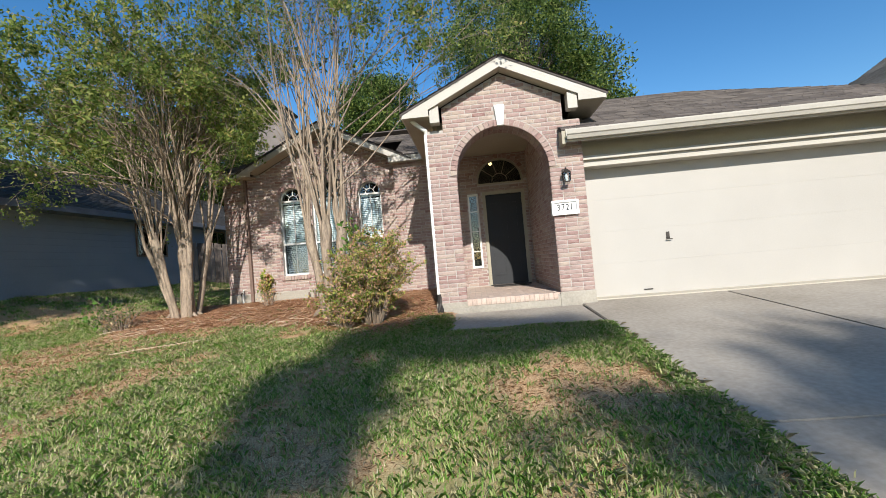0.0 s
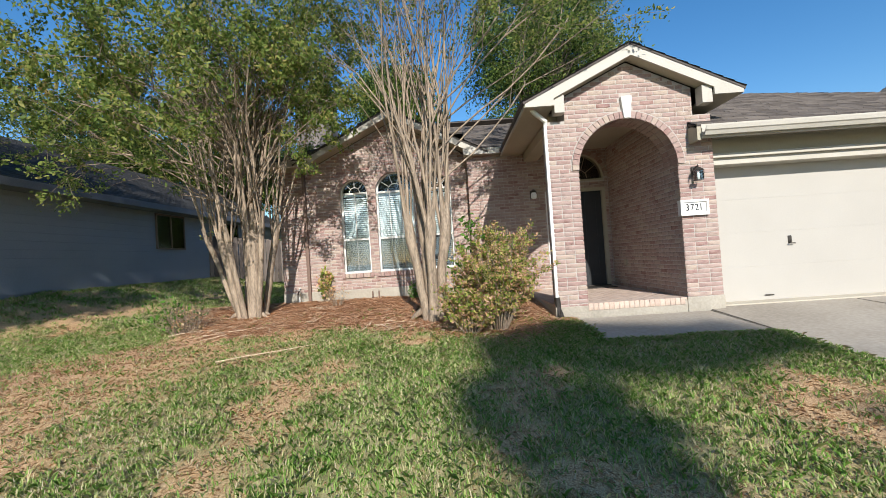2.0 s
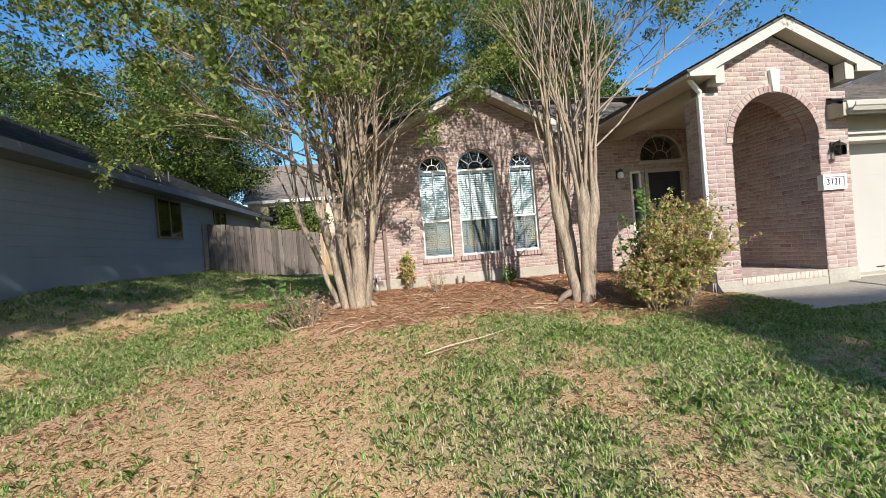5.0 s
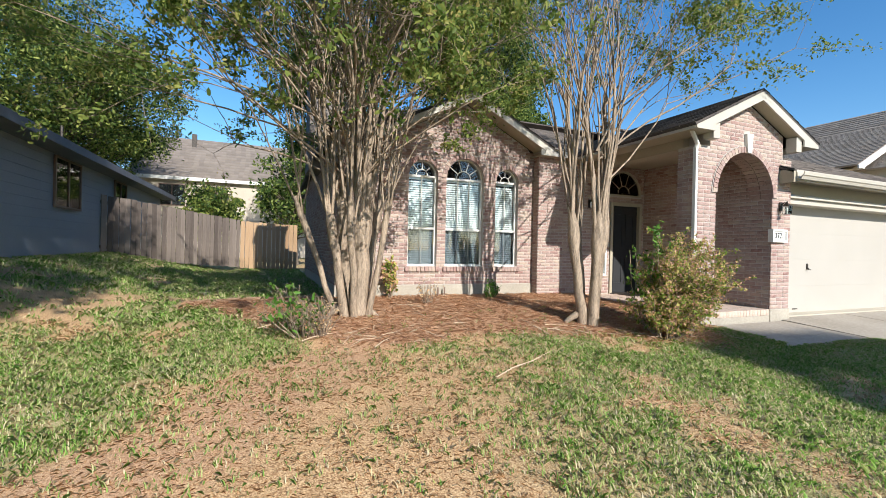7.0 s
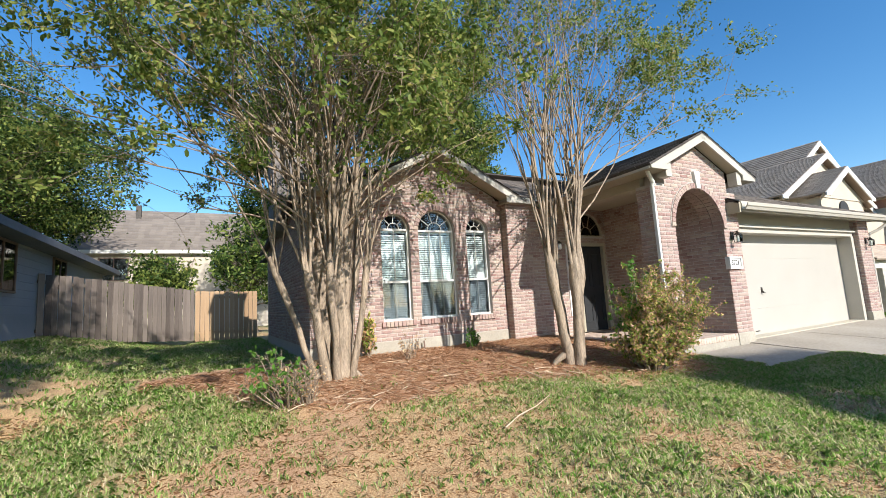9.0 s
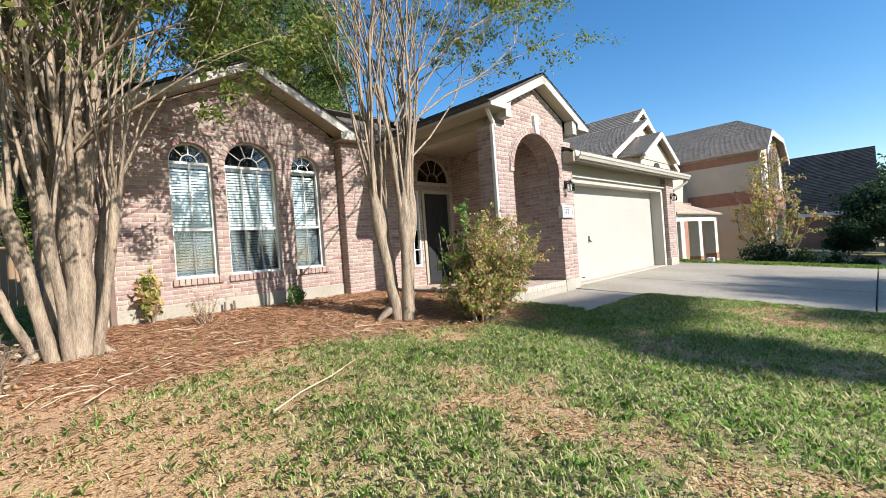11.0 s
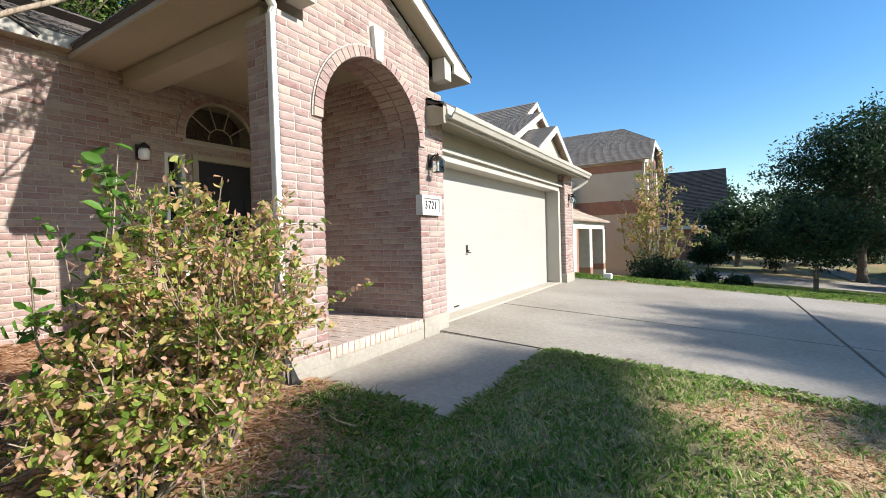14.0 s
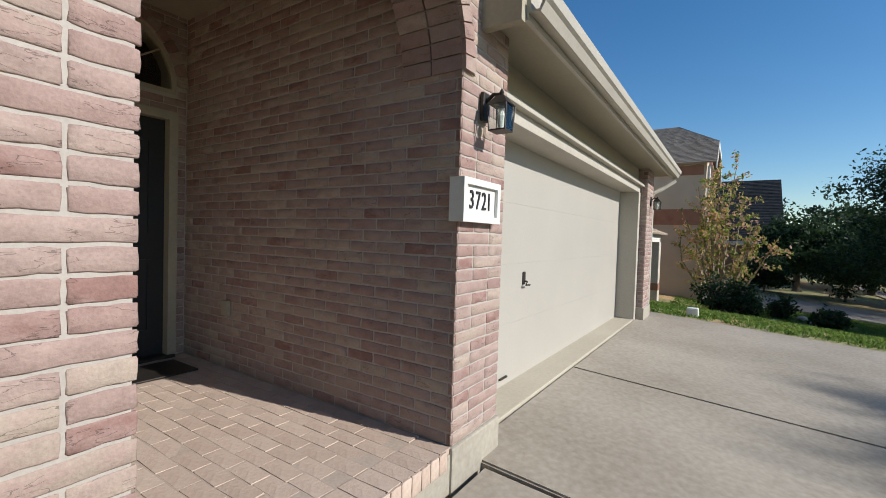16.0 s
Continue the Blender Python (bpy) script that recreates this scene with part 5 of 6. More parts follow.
shrub(-6.75, 7.75, 0.45, 0.62, "small scraggly green shrub at the foot of the large tree", 8, 22, 330, M_GREENLEAF, 0.036, lean=(-0.25, 0))
shrub(-6.55, 7.7, 0.42, 0.5, "dry reddish twiggy clump at the foot of the large tree", 18, 34, 140, M_STRAW, 0.02, twig=0.0045)
shrub(-3.05, 9.75, 0.16, 0.40, "small green seedling against the bay wall", 9, 8, 160, M_GREENLEAF, 0.035)
shrub(-4.55, 9.3, 0.28, 0.5, "dry bare twiggy weed in the bed", 10, 16, 60, M_STRAW, 0.02, twig=0.004)
shrub(-5.0, 10.12, 0.14, 0.85, "yellow green climber on the brick wall", 12, 14, 420, M_BUSH, 0.04)

# trees behind and beside
broad_tree(3.4, 24.0, 17.5, 5.0, 5.0, "tall green oak behind the house", 31, 70000, M_OAK, 0.085, clumps=150, lump=0.8)
broad_tree(-4.6, 23.0, 11.8, 2.9, 5.0, "green tree behind the roof", 32, 36000, M_OAK, 0.078, clumps=110)
broad_tree(7.5, 27.0, 14.0, 3.4, 5.0, "tall oak behind the garage", 33, 18000, M_OAK, 0.12, clumps=90)
broad_tree(-15.3, 27.0, 12.5, 5.0, 2.0, "large bright green tree behind the fence", 34, 85000, M_OAK_L, 0.08, clumps=170, lump=0.8)
broad_tree(-21.5, 25.0, 12.0, 5.2, 1.5, "large green tree behind the neighbouring roof", 35, 80000, M_OAK_L, 0.08, clumps=170, lump=0.8)
broad_tree(-5.9, 24.0, 6.4, 1.9, 0.8, "green tree behind the side fence", 36, 8000, M_OAK, 0.10)
broad_tree(-9.3, 24.0, 3.9, 1.7, 0.4, "dense low green tree by the back fence", 37, 8000, M_OAK_L, 0.09)
broad_tree(-11.9, 4.6, 10.4, 4.5, 5.0, "large leafy tree overhanging the side lawn", 38, 27000, M_OAK, 0.07, trunk_r=0.22, clumps=72, lump=0.8)
broad_tree(4.2, -21.25, 18.1, 2.1, 17.1, "tall slender tree across the street that shades the front lawn", 41, 17000, M_OAK, 0.09, trunk_r=0.07, clumps=130, squash=0.4, lump=0.55, bole=0.97)
# out of view; added only for the thin shade on the lawn near the drive
broad_tree(4.8, -20.5, 15.9, 0.9, 14.9, "thin unseen tree across the street, added to dapple the lawn edge", 45, 900, M_OAK, 0.09, trunk_r=0.05, clumps=26, squash=0.7, lump=0.8, bole=0.97)
broad_tree(2.4, -20.2, 17.0, 0.86, 14.4, "tall slender tree across the street that shades the near lawn", 44, 4800, M_OAK, 0.09, trunk_r=0.07, clumps=60, squash=0.4, lump=0.8, bole=0.97)
broad_tree(7.9, -21.5, 17.6, 2.5, 13.8, "tall tree across the street that shades the driveway", 42, 11000, M_OAK, 0.10, trunk_r=0.2, clumps=80, squash=0.5)
broad_tree(-9.4, -0.8, 9.4, 2.2, 5.8, "street tree that shades the side lawn", 43, 10000, M_OAK, 0.09, clumps=36, lump=0.75)
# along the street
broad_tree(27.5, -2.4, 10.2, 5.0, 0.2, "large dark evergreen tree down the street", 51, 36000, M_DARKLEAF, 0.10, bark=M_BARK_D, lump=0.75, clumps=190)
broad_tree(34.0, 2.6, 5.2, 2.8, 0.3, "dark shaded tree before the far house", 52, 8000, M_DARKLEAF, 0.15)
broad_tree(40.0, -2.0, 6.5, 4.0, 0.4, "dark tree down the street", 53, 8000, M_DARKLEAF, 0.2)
yt = broad_tree(13.6, 1.7, 3.0, 1.25, 0.9, "young dark tree tied to stakes", 54, 5000, M_DARKLEAF, 0.07, trunk_r=0.035, lump=1.2)
for dx, dy in ((-0.35, 0.1), (0.35, -0.1)):
    st = pipe([(13.6 + dx, 1.7 + dy, ground_z(13.6, 1.7) - 0.05), (13.6 + dx, 1.7 + dy, ground_z(13.6, 1.7) + 0.85)], 0.02, 6)
    part("stake", st, M_BARK_D, yt, "dark wooden stake")
crape = shrub(18.2, 6.3, 1.7, 5.0, "slender yellow green crape myrtle in front of the next house", 55, 26, 5200, M_BUSH, 0.06, twig=0.022, name="tree")
for i, (x, y, r, h) in enumerate(((14.6, 6.2, 0.9, 1.1), (16.4, 5.6, 0.55, 0.7), (19.4, 4.4, 0.5, 0.65), (20.6, 5.6, 0.7, 0.9), (17.0, 3.5, 0.5, 0.6))):
    shrub(x, y, r, h, "low rounded dark green garden shrub", 60 + i, 40, 1800, M_DARKLEAF, 0.06)

for i, (x, y, h, r) in enumerate(((33.0, -9.0, 7.5, 3.6), (44.0, -8.0, 9.0, 4.6), (55.0, -3.0, 9.0, 5.0), (62.0, -12.0, 11.0, 6.0), (26.0, -24.0, 11.0, 5.0), (48.0, -24.0, 12.0, 6.0), (70.0, 4.0, 10.0, 6.0))):
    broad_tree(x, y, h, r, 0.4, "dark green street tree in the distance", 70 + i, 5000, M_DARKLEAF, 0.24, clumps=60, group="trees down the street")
for i, (x, y, h, r) in enumerate(((-26.0, 33.0, 12.0, 6.0), (12.0, 34.0, 12.0, 5.5), (20.0, 30.0, 9.0, 5.0), (-2.0, 36.0, 11.0, 5.0))):
    broad_tree(x, y, h, r, 1.0, "green tree far behind the houses", 85 + i, 6000, M_OAK, 0.24, clumps=70, group="trees behind the houses")

for i, (x, y, h, r) in enumerate(((24.5, -4.5, 2.6, 1.6), (31.0, 0.8, 3.4, 2.0), (29.0, -7.0, 3.2, 2.2), (36.0, -4.5, 3.6, 2.4), (30.5, 4.4, 2.2, 1.4))):
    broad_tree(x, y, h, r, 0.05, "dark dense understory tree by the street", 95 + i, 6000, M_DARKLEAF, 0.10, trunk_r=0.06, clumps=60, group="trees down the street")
shrub(-2.05, 6.62, 0.55, 0.75, "low sprawling part-green shrub under the crape myrtle", 15, 40, 4500, M_BUSH, 0.023)
shrub(-1.95, 7.0, 0.36, 1.8, "tall leggy green shoot growing through the shrub", 16, 10, 420, M_GREENLEAF, 0.035)
# two trees out of view, added to darken the lawn and garden next door
broad_tree(15.5, -6.5, 9.5, 3.2, 3.4, "unseen street tree added to shade the next lawn", 110, 30000, M_OAK, 0.10, clumps=130)
broad_tree(20.5, -7.5, 9.0, 3.2, 2.6, "unseen street tree added to shade the next garden", 111, 26000, M_OAK, 0.10, clumps=130)

# ---- neighbouring houses, fence ----
def gable_house_roof(parent, x0, x1, y0, y1, z, apex, axis, material, rows=12, over=0.3):
    """Two roof planes over a box, the ridge along the axis."""
    if axis == "y":
        c = (x0 + x1) / 2
        roof_plane(parent, (x0 - over, y0 - over, z), (x0 - over, y1 + over, z), (c, y0 - over, apex), (c, y1 + over, apex), material, rows)
        roof_plane(parent, (x1 + over, y0 - over, z), (x1 + over, y1 + over, z), (c, y0 - over, apex), (c, y1 + over, apex), material, rows)
    else:
        c = (y0 + y1) / 2
        roof_plane(parent, (x0 - over, y0 - over, z), (x1 + over, y0 - over, z), (x0 - over, c, apex), (x1 + over, c, apex), material, rows)
        roof_plane(parent, (x0 - over, y1 + over, z), (x1 + over, y1 + over, z), (x0 - over, c, apex), (x1 + over, c, apex), material, rows)


def plain_window(parent, axis, a, lo, hi, z0, z1, out):
    """A framed dark window set on a wall face at a along the axis; out: +1 or -1."""
    def bx(u0, u1, w0, w1, d0, d1):
        d0, d1 = sorted((a + out * d0, a + out * d1))
        return box(d0, d1, u0, u1, w0, w1) if axis == "x" else box(u0, u1, d0, d1, w0, w1)
    # dark panel stands in for the unlit interior behind the pane
    win = part("window", bx(lo, hi, z0, z1, 0.005, 0.02), M_UNLIT_ROOM, parent)
    for u0, u1, w0, w1 in ((lo - 0.05, lo, z0 - 0.05, z1 + 0.05), (hi, hi + 0.05, z0 - 0.05, z1 + 0.05), (lo, hi, z0 - 0.05, z0), (lo, hi, z1, z1 + 0.05), ((lo + hi) / 2 - 0.02, (lo + hi) / 2 + 0.02, z0, z1)):
        part("frame", bx(u0, u1, w0, w1, 0.004, 0.05), M_BROWNPIPE, win)
    g = part("pane", bx(lo, hi, z0, z1, 0.025, 0.03), M_GLASS, win)
    g.visible_shadow = False


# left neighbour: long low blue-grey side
# blue-grey darkened to put the eave's shade into the colour
M_EAVE_SHADE = mottled("shade_darkened_eave", (0.10, 0.11, 0.13), (0.18, 0.19, 0.22), 2, 40, 0.8, 0.1)
nb = thing("house", (-15, 12, 1.2), "low blue grey sided neighbouring house with a dark shingle roof", "house")
part("wall", box(-19.0, -11.45, 4.5, 24.5, 0.4, 3.84), M_BLUEGREY, nb)
for k in range(12):
    z = 1.55 + k * 0.19
    part("siding_board", box(-11.449, -11.435, 4.5, 24.5, z, z + 0.186), M_BLUEGREY, nb)
gable_house_roof(nb, -19.0, -11.4, 4.5, 24.5, 3.90, 6.15, "y", M_SHINGLE_D, 30, 0.45)
# fascia and soffit carry the painted eave shade
part("fascia", box(-10.96, -10.93, 4.1, 24.9, 3.74, 3.91), M_EAVE_SHADE, nb)
part("soffit", box(-11.44, -10.96, 4.1, 24.9, 3.74, 3.76), M_EAVE_SHADE, nb)
plain_window(nb, "x", -11.43, 14.15, 15.5, 2.63, 3.66, 1)
plain_window(nb, "x", -11.43, 18.2, 19.3, 2.9, 3.66, 1)
for x, y in ((-12.6, 12.0), (-12.3, 17.0), (-12.9, 9.2)):
    part("vent_pipe", pipe([(x, y, 4.1), (x, y, 4.95)], 0.04, 8), M_IRON, nb, "dark roof vent pipe")

# fence: weathered run from the neighbour's wall, tan run across
def fence_run(x0, y0, x1, y1, label, material, z_start, z_end):
    f = thing("fence", (x0, y0, ground_z(x0, y0)), label, "fence")
    L_ = math.hypot(x1 - x0, y1 - y0)
    ang = math.degrees(math.atan2(y1 - y0, x1 - x0))
    n = int(L_ / 0.15)
    me = mesh_of(box(-0.069, 0.069, -0.009, 0.009, 0, 1.75, 0.003), "picket")
    me.materials.append(material)
    rng = random.Random(n)
    for i in range(n):
        t = (i + 0.5) / n
        x, y = x0 + (x1 - x0) * t, y0 + (y1 - y0) * t
        o = new("picket", me)
        o.parent = f
        zt = z_start + (z_end - z_start) * t
        o.matrix_basis = Matrix.Translation(Vector((x, y, zt - 1.75 + rng.uniform(-0.015, 0.015))) - f.location) @ pose(0, 0, 0, 0, rng.uniform(-0.6, 0.6), ang)
    for drop in (1.5, 0.25):
        b = prism([(0, z_start - drop), (L_, z_end - drop), (L_, z_end - drop + 0.085), (0, z_start - drop + 0.085)], "y", 0.012, 0.05)
        bmesh.ops.rotate(b, verts=b.verts, cent=(0, 0, 0), matrix=Matrix.Rotation(radians(ang), 3, "Z"))
        bmesh.ops.translate(b, verts=b.verts, vec=(x0, y0, 0))
        part("rail", b, material, f)


fence_run(-11.40, 17.0, -8.06, 20.1, "weathered grey brown picket fence", M_FENCE_G, 3.16, 2.74)
fence_run(-8.04, 20.15, -6.02, 20.15, "newer tan picket fence across the side yard", M_FENCE_T, 2.72, 2.62)

# house behind
fh = thing("house", (-10, 38, 0.9), "far two storey tan house with a grey roof", "house")
part("wall", box(-15.0, -4.0, 35.0, 44.0, 0.8, 6.1), mottled("far_tan", (0.40, 0.35, 0.28), (0.55, 0.48, 0.4), 1, 20, 0.9, 0.1), fh)
gable_house_roof(fh, -15.0, -4.0, 35.0, 44.0, 6.1, 9.6, "x", mottled("far_grey_shingle", (0.135, 0.115, 0.10), (0.21, 0.18, 0.155), 1, 60, 0.95, 0.4, rand=0.3, island=True), 14)
part("fascia", box(-15.3, -3.7, 34.64, 34.70, 5.9, 6.12), M_WHITE, fh)
part("chimney", box(-12.2, -11.9, 38.4, 38.7, 8.0, 9.75), M_IRON, fh)
for x in (-13.5, -11.0, -7.5):
    plain_window(fh, "y", 34.99, x, x + 1.4, 4.3, 5.6, -1)

# right neighbour: one house with stepped gables, stone-columned porch and two storey wing
M_STUCCO = mottled("cream_stucco", (0.440, 0.376, 0.288), (0.544, 0.480, 0.384), 1.5, 60, 0.9, 0.2)
M_FARBRICK = mottled("far_brick", (0.240, 0.112, 0.072), (0.368, 0.208, 0.144), 3, 50, 0.9, 0.3)
M_STONE = mottled("pale_column_stone", (0.400, 0.360, 0.304), (0.576, 0.536, 0.464), 6, 30, 0.9, 0.4)
rh = thing("house", (18, 10, -0.4), "two storey cream stucco house with stepped gables and brown roof", "house")
part("wall", box(9.9, 21.5, 10.6, 20.0, -0.6, 4.7), M_STUCCO, rh)
big = [(16.4, 11.1, 7.95, 5.2, 4.6), (14.3, 10.2, 6.85, 4.0, 4.85), (12.9, 9.2, 5.85, 2.0, 4.75)]
for cx, y, apex, half, ez in big:
    sl_ = (apex - ez) / half
    g = prism([(cx - half + 0.2, ez - 0.1), (cx + half - 0.2, ez - 0.1), (cx, apex - 0.25)], "y", y + 0.12, y + 0.5)
    part("gable_wall", g, M_STUCCO, rh)
    roof_plane(rh, (cx - half, y - 0.12, ez), (cx - half, y + 7, ez), (cx, y - 0.12, apex), (cx, y + 7, apex), M_SHINGLE_B, 26)
    roof_plane(rh, (cx + half, y - 0.12, ez), (cx + half, y + 7, ez), (cx, y - 0.12, apex), (cx, y + 7, apex), M_SHINGLE_B, 26)
    part("gable_board", bargeboard(cx, apex - 0.02, sl_, half, y - 0.16, y - 0.121, 0.22, 0.35, 0.1), M_WHITE, rh, "white gable boards")
part("wall", box(11.2, 14.6, 9.35, 10.6, 2.2, 4.75), M_STUCCO, rh)
# window as a dark panel, interior darkness put into its colour
part("window", prism(arch_loop(12.5, 13.2, 3.6, 4.25), "y", 9.30, 9.349), M_UNLIT_ROOM, rh)
# porch
roof_plane(rh, (10.6, 8.0, 2.35), (17.0, 8.0, 2.35), (10.6, 10.5, 3.35), (17.0, 10.5, 3.35), M_SHINGLE_B, 8)
part("porch_beam", box(10.7, 16.9, 8.2, 8.45, 2.05, 2.32), M_WHITE, rh)
for x in (11.6, 13.9, 16.3):
    part("column", box(x - 0.22, x + 0.22, 8.15, 8.55, -0.7, 2.05, 0.02), M_STONE, rh, "pale stone porch column")
    part("column_band", box(x - 0.23, x + 0.23, 8.14, 8.56, 0.35, 0.6, 0.01), M_FARBRICK, rh)
part("porch_wall", box(10.2, 21.4, 10.3, 10.59, -0.6, 3.2), M_FARBRICK, rh)
# two storey wing
part("wing_wall", box(21.3, 28.0, 7.1, 15.0, -0.9, 5.6), M_STUCCO, rh)
part("brick_band", box(21.26, 21.299, 7.2, 15.0, 5.05, 5.45), M_FARBRICK, rh, "soldier brick band")
part("brick_band", box(21.26, 21.299, 7.2, 15.0, 2.85, 3.55), M_FARBRICK, rh, "soldier brick band")
part("wing_brick", box(21.25, 28.0, 7.06, 7.099, 0.9, 3.5), M_FARBRICK, rh)
part("wing_gable", prism([(21.3, 5.5), (28.0, 5.5), (26.5, 6.66), (22.75, 6.66)], "y", 7.1, 7.5), M_STUCCO, rh)
for xe, xm in ((20.95, 22.7), (28.35, 26.55)):
    roof_plane(rh, (xe, 6.72, 5.55), (xe, 15.2, 5.55), (xm, 6.72, 6.74), (xm, 15.2, 6.74), M_SHINGLE_B, 16)
    roof_plane(rh, (xm, 6.72, 6.74), (xm, 15.2, 6.74), (24.62, 8.6, 8.0), (24.62, 15.2, 8.0), M_SHINGLE_B, 18)
roof_plane(rh, (22.7, 6.72, 6.74), (26.55, 6.72, 6.74), (24.6, 8.6, 8.0), (24.65, 8.6, 8.0), M_SHINGLE_B, 6)
for xa, za, xb, zb in ((20.95, 5.52, 22.7, 6.71), (22.7, 6.71, 26.55, 6.71), (26.55, 6.71, 28.35, 5.52)):
    part("gable_board", prism([(xa, za), (xb, zb), (xb, zb - 0.26), (xa, za - 0.26)], "y", 6.70, 6.75), M_WHITE, rh)
for x in (23.3, 24.4, 25.5):
    # dark panels again stand in for unlit rooms
    part("window", prism(arch_loop(x, x + 0.8, 3.7, 5.6), "y", 7.04, 7.099), M_UNLIT_ROOM, rh)
    part("window_surround", holed(arch_loop(x - 0.12, x + 0.92, 3.6, 5.62), [arch_loop(x, x + 0.8, 3.7, 5.6)], "y", 7.03, 7.098), M_FARBRICK, rh)
part("garage_door", box(22.6, 27.0, 7.03, 7.09, -0.8, 1.6), M_CREAM, rh)
part("downspout", pipe([(21.25, 7.0, 5.4), (21.25, 7.02, -0.6)], 0.06, 6), M_WHITE, rh)

# far dark house
ch = thing("house", (42, 8, -1), "far shaded brick house with a long dark roof", "house")
part("wall", box(39.0, 50.0, 3.4, 17.0, -1.5, 2.3), M_FARBRICK, ch)
gable_house_roof(ch, 39.0, 51.0, 3.2, 17.0, 2.3, 7.6, "y", M_SHINGLE_D, 40)
part("gable_wall", prism([(39.2, 2.3), (50.8, 2.3), (45, 7.3)], "y", 3.4, 3.8), M_FARBRICK, ch)
part("fascia", box(38.6, 38.66, 3.0, 17.2, 2.05, 2.32), M_WHITE, ch)
# neighbour's drive and the pavement beyond
def far_slab(x0, x1, y0, y1, name, label):
    n = 24
    bm = bmesh.new()
    rows = [[bm.verts.new((x0 + (x1 - x0) * i / n, y, ground_z(x0 + (x1 - x0) * i / n, y) + 0.03)) for i in range(n + 1)] for y in np.linspace(y0, y1, 7)]
    for a, b in zip(rows, rows[1:]):
        for i in range(n):
            bm.faces.new((a[i], a[i + 1], b[i + 1], b[i]))
    ext = bmesh.ops.extrude_face_region(bm, geom=bm.faces[:])
    bmesh.ops.translate(bm, verts=[g for g in ext["geom"] if isinstance(g, bmesh.types.BMVert)], vec=(0, 0, 0.03))
    bmesh.ops.recalc_face_normals(bm, faces=bm.faces[:])
    tagged(part(name, bm, M_CONCRETE), label, "pavement", kind="structure")


far_slab(22.4, 27.2, -8, 7.0, "pavement_drive", "pale concrete driveway of the next house")
far_slab(8.5, 60.0, -3.4, -2.2, "pavement_side", "pale concrete street pavement")
rng = random.Random(77)
for i in range(12):
    a = i / 12 * 6.283
    x, y = 18.6 + 2.6 * math.cos(a), 4.9 + 1.3 * math.sin(a)
    b = bmesh.new()
    bmesh.ops.create_icosphere(b, subdivisions=2, radius=0.17)
    for v in b.verts:
        v.co *= 1 + 0.35 * noise.noise(v.co * 6 + Vector((i, 0, 0)))
        v.co.z *= 0.65
    bmesh.ops.translate(b, verts=b.verts, vec=(x, y, ground_z(x, y) + 0.06))
    tagged(part("stone", b, M_ROCK), "rough grey garden edging stone", "stone", "stones round the bed next door")

# ---- plaque, lanterns, lamps and small fittings ----
sign = thing("house_number_plaque", (1.40, YF, 2.11), "white cast house number plaque reading 3721", "plaque")
SXA, SXB, SZA, SZB = 1.188, 1.606, 2.112, 2.345
part("block", box(SXA, SXB, YF - 0.022, YF + 0.05, SZA, SZB, 0.004), M_WHITE, sign)
part("raised_border", holed([(SXA, SZA), (SXB, SZA), (SXB, SZB), (SXA, SZB)], [[(SXA + 0.035, SZA + 0.035), (SXB - 0.035, SZA + 0.035), (SXB - 0.035, SZB - 0.035), (SXA + 0.035, SZB - 0.035)]], "y", YF - 0.042, YF - 0.021), M_WHITE, sign)
for ch_, x in zip("3721", (1.295, 1.365, 1.432, 1.492)):
    cu = bpy.data.curves.new("digit", "FONT")
    cu.body, cu.size, cu.extrude, cu.align_x, cu.align_y = ch_, 0.135, 0.003, "CENTER", "CENTER"
    tmp = new("tmp", cu)
    me = bpy.data.meshes.new_from_object(tmp)
    bpy.data.objects.remove(tmp)
    me.materials.clear()
    me.materials.append(M_BLACK)
    o = new("digit", me)
    o.parent = sign
    o.matrix_basis = Matrix.Translation(Vector((x, YF - 0.026, 2.228)) - sign.location) @ pose(0, 0, 0, 90, 0, 0) @ Matrix.Diagonal((0.8, 1.05, 1, 1))


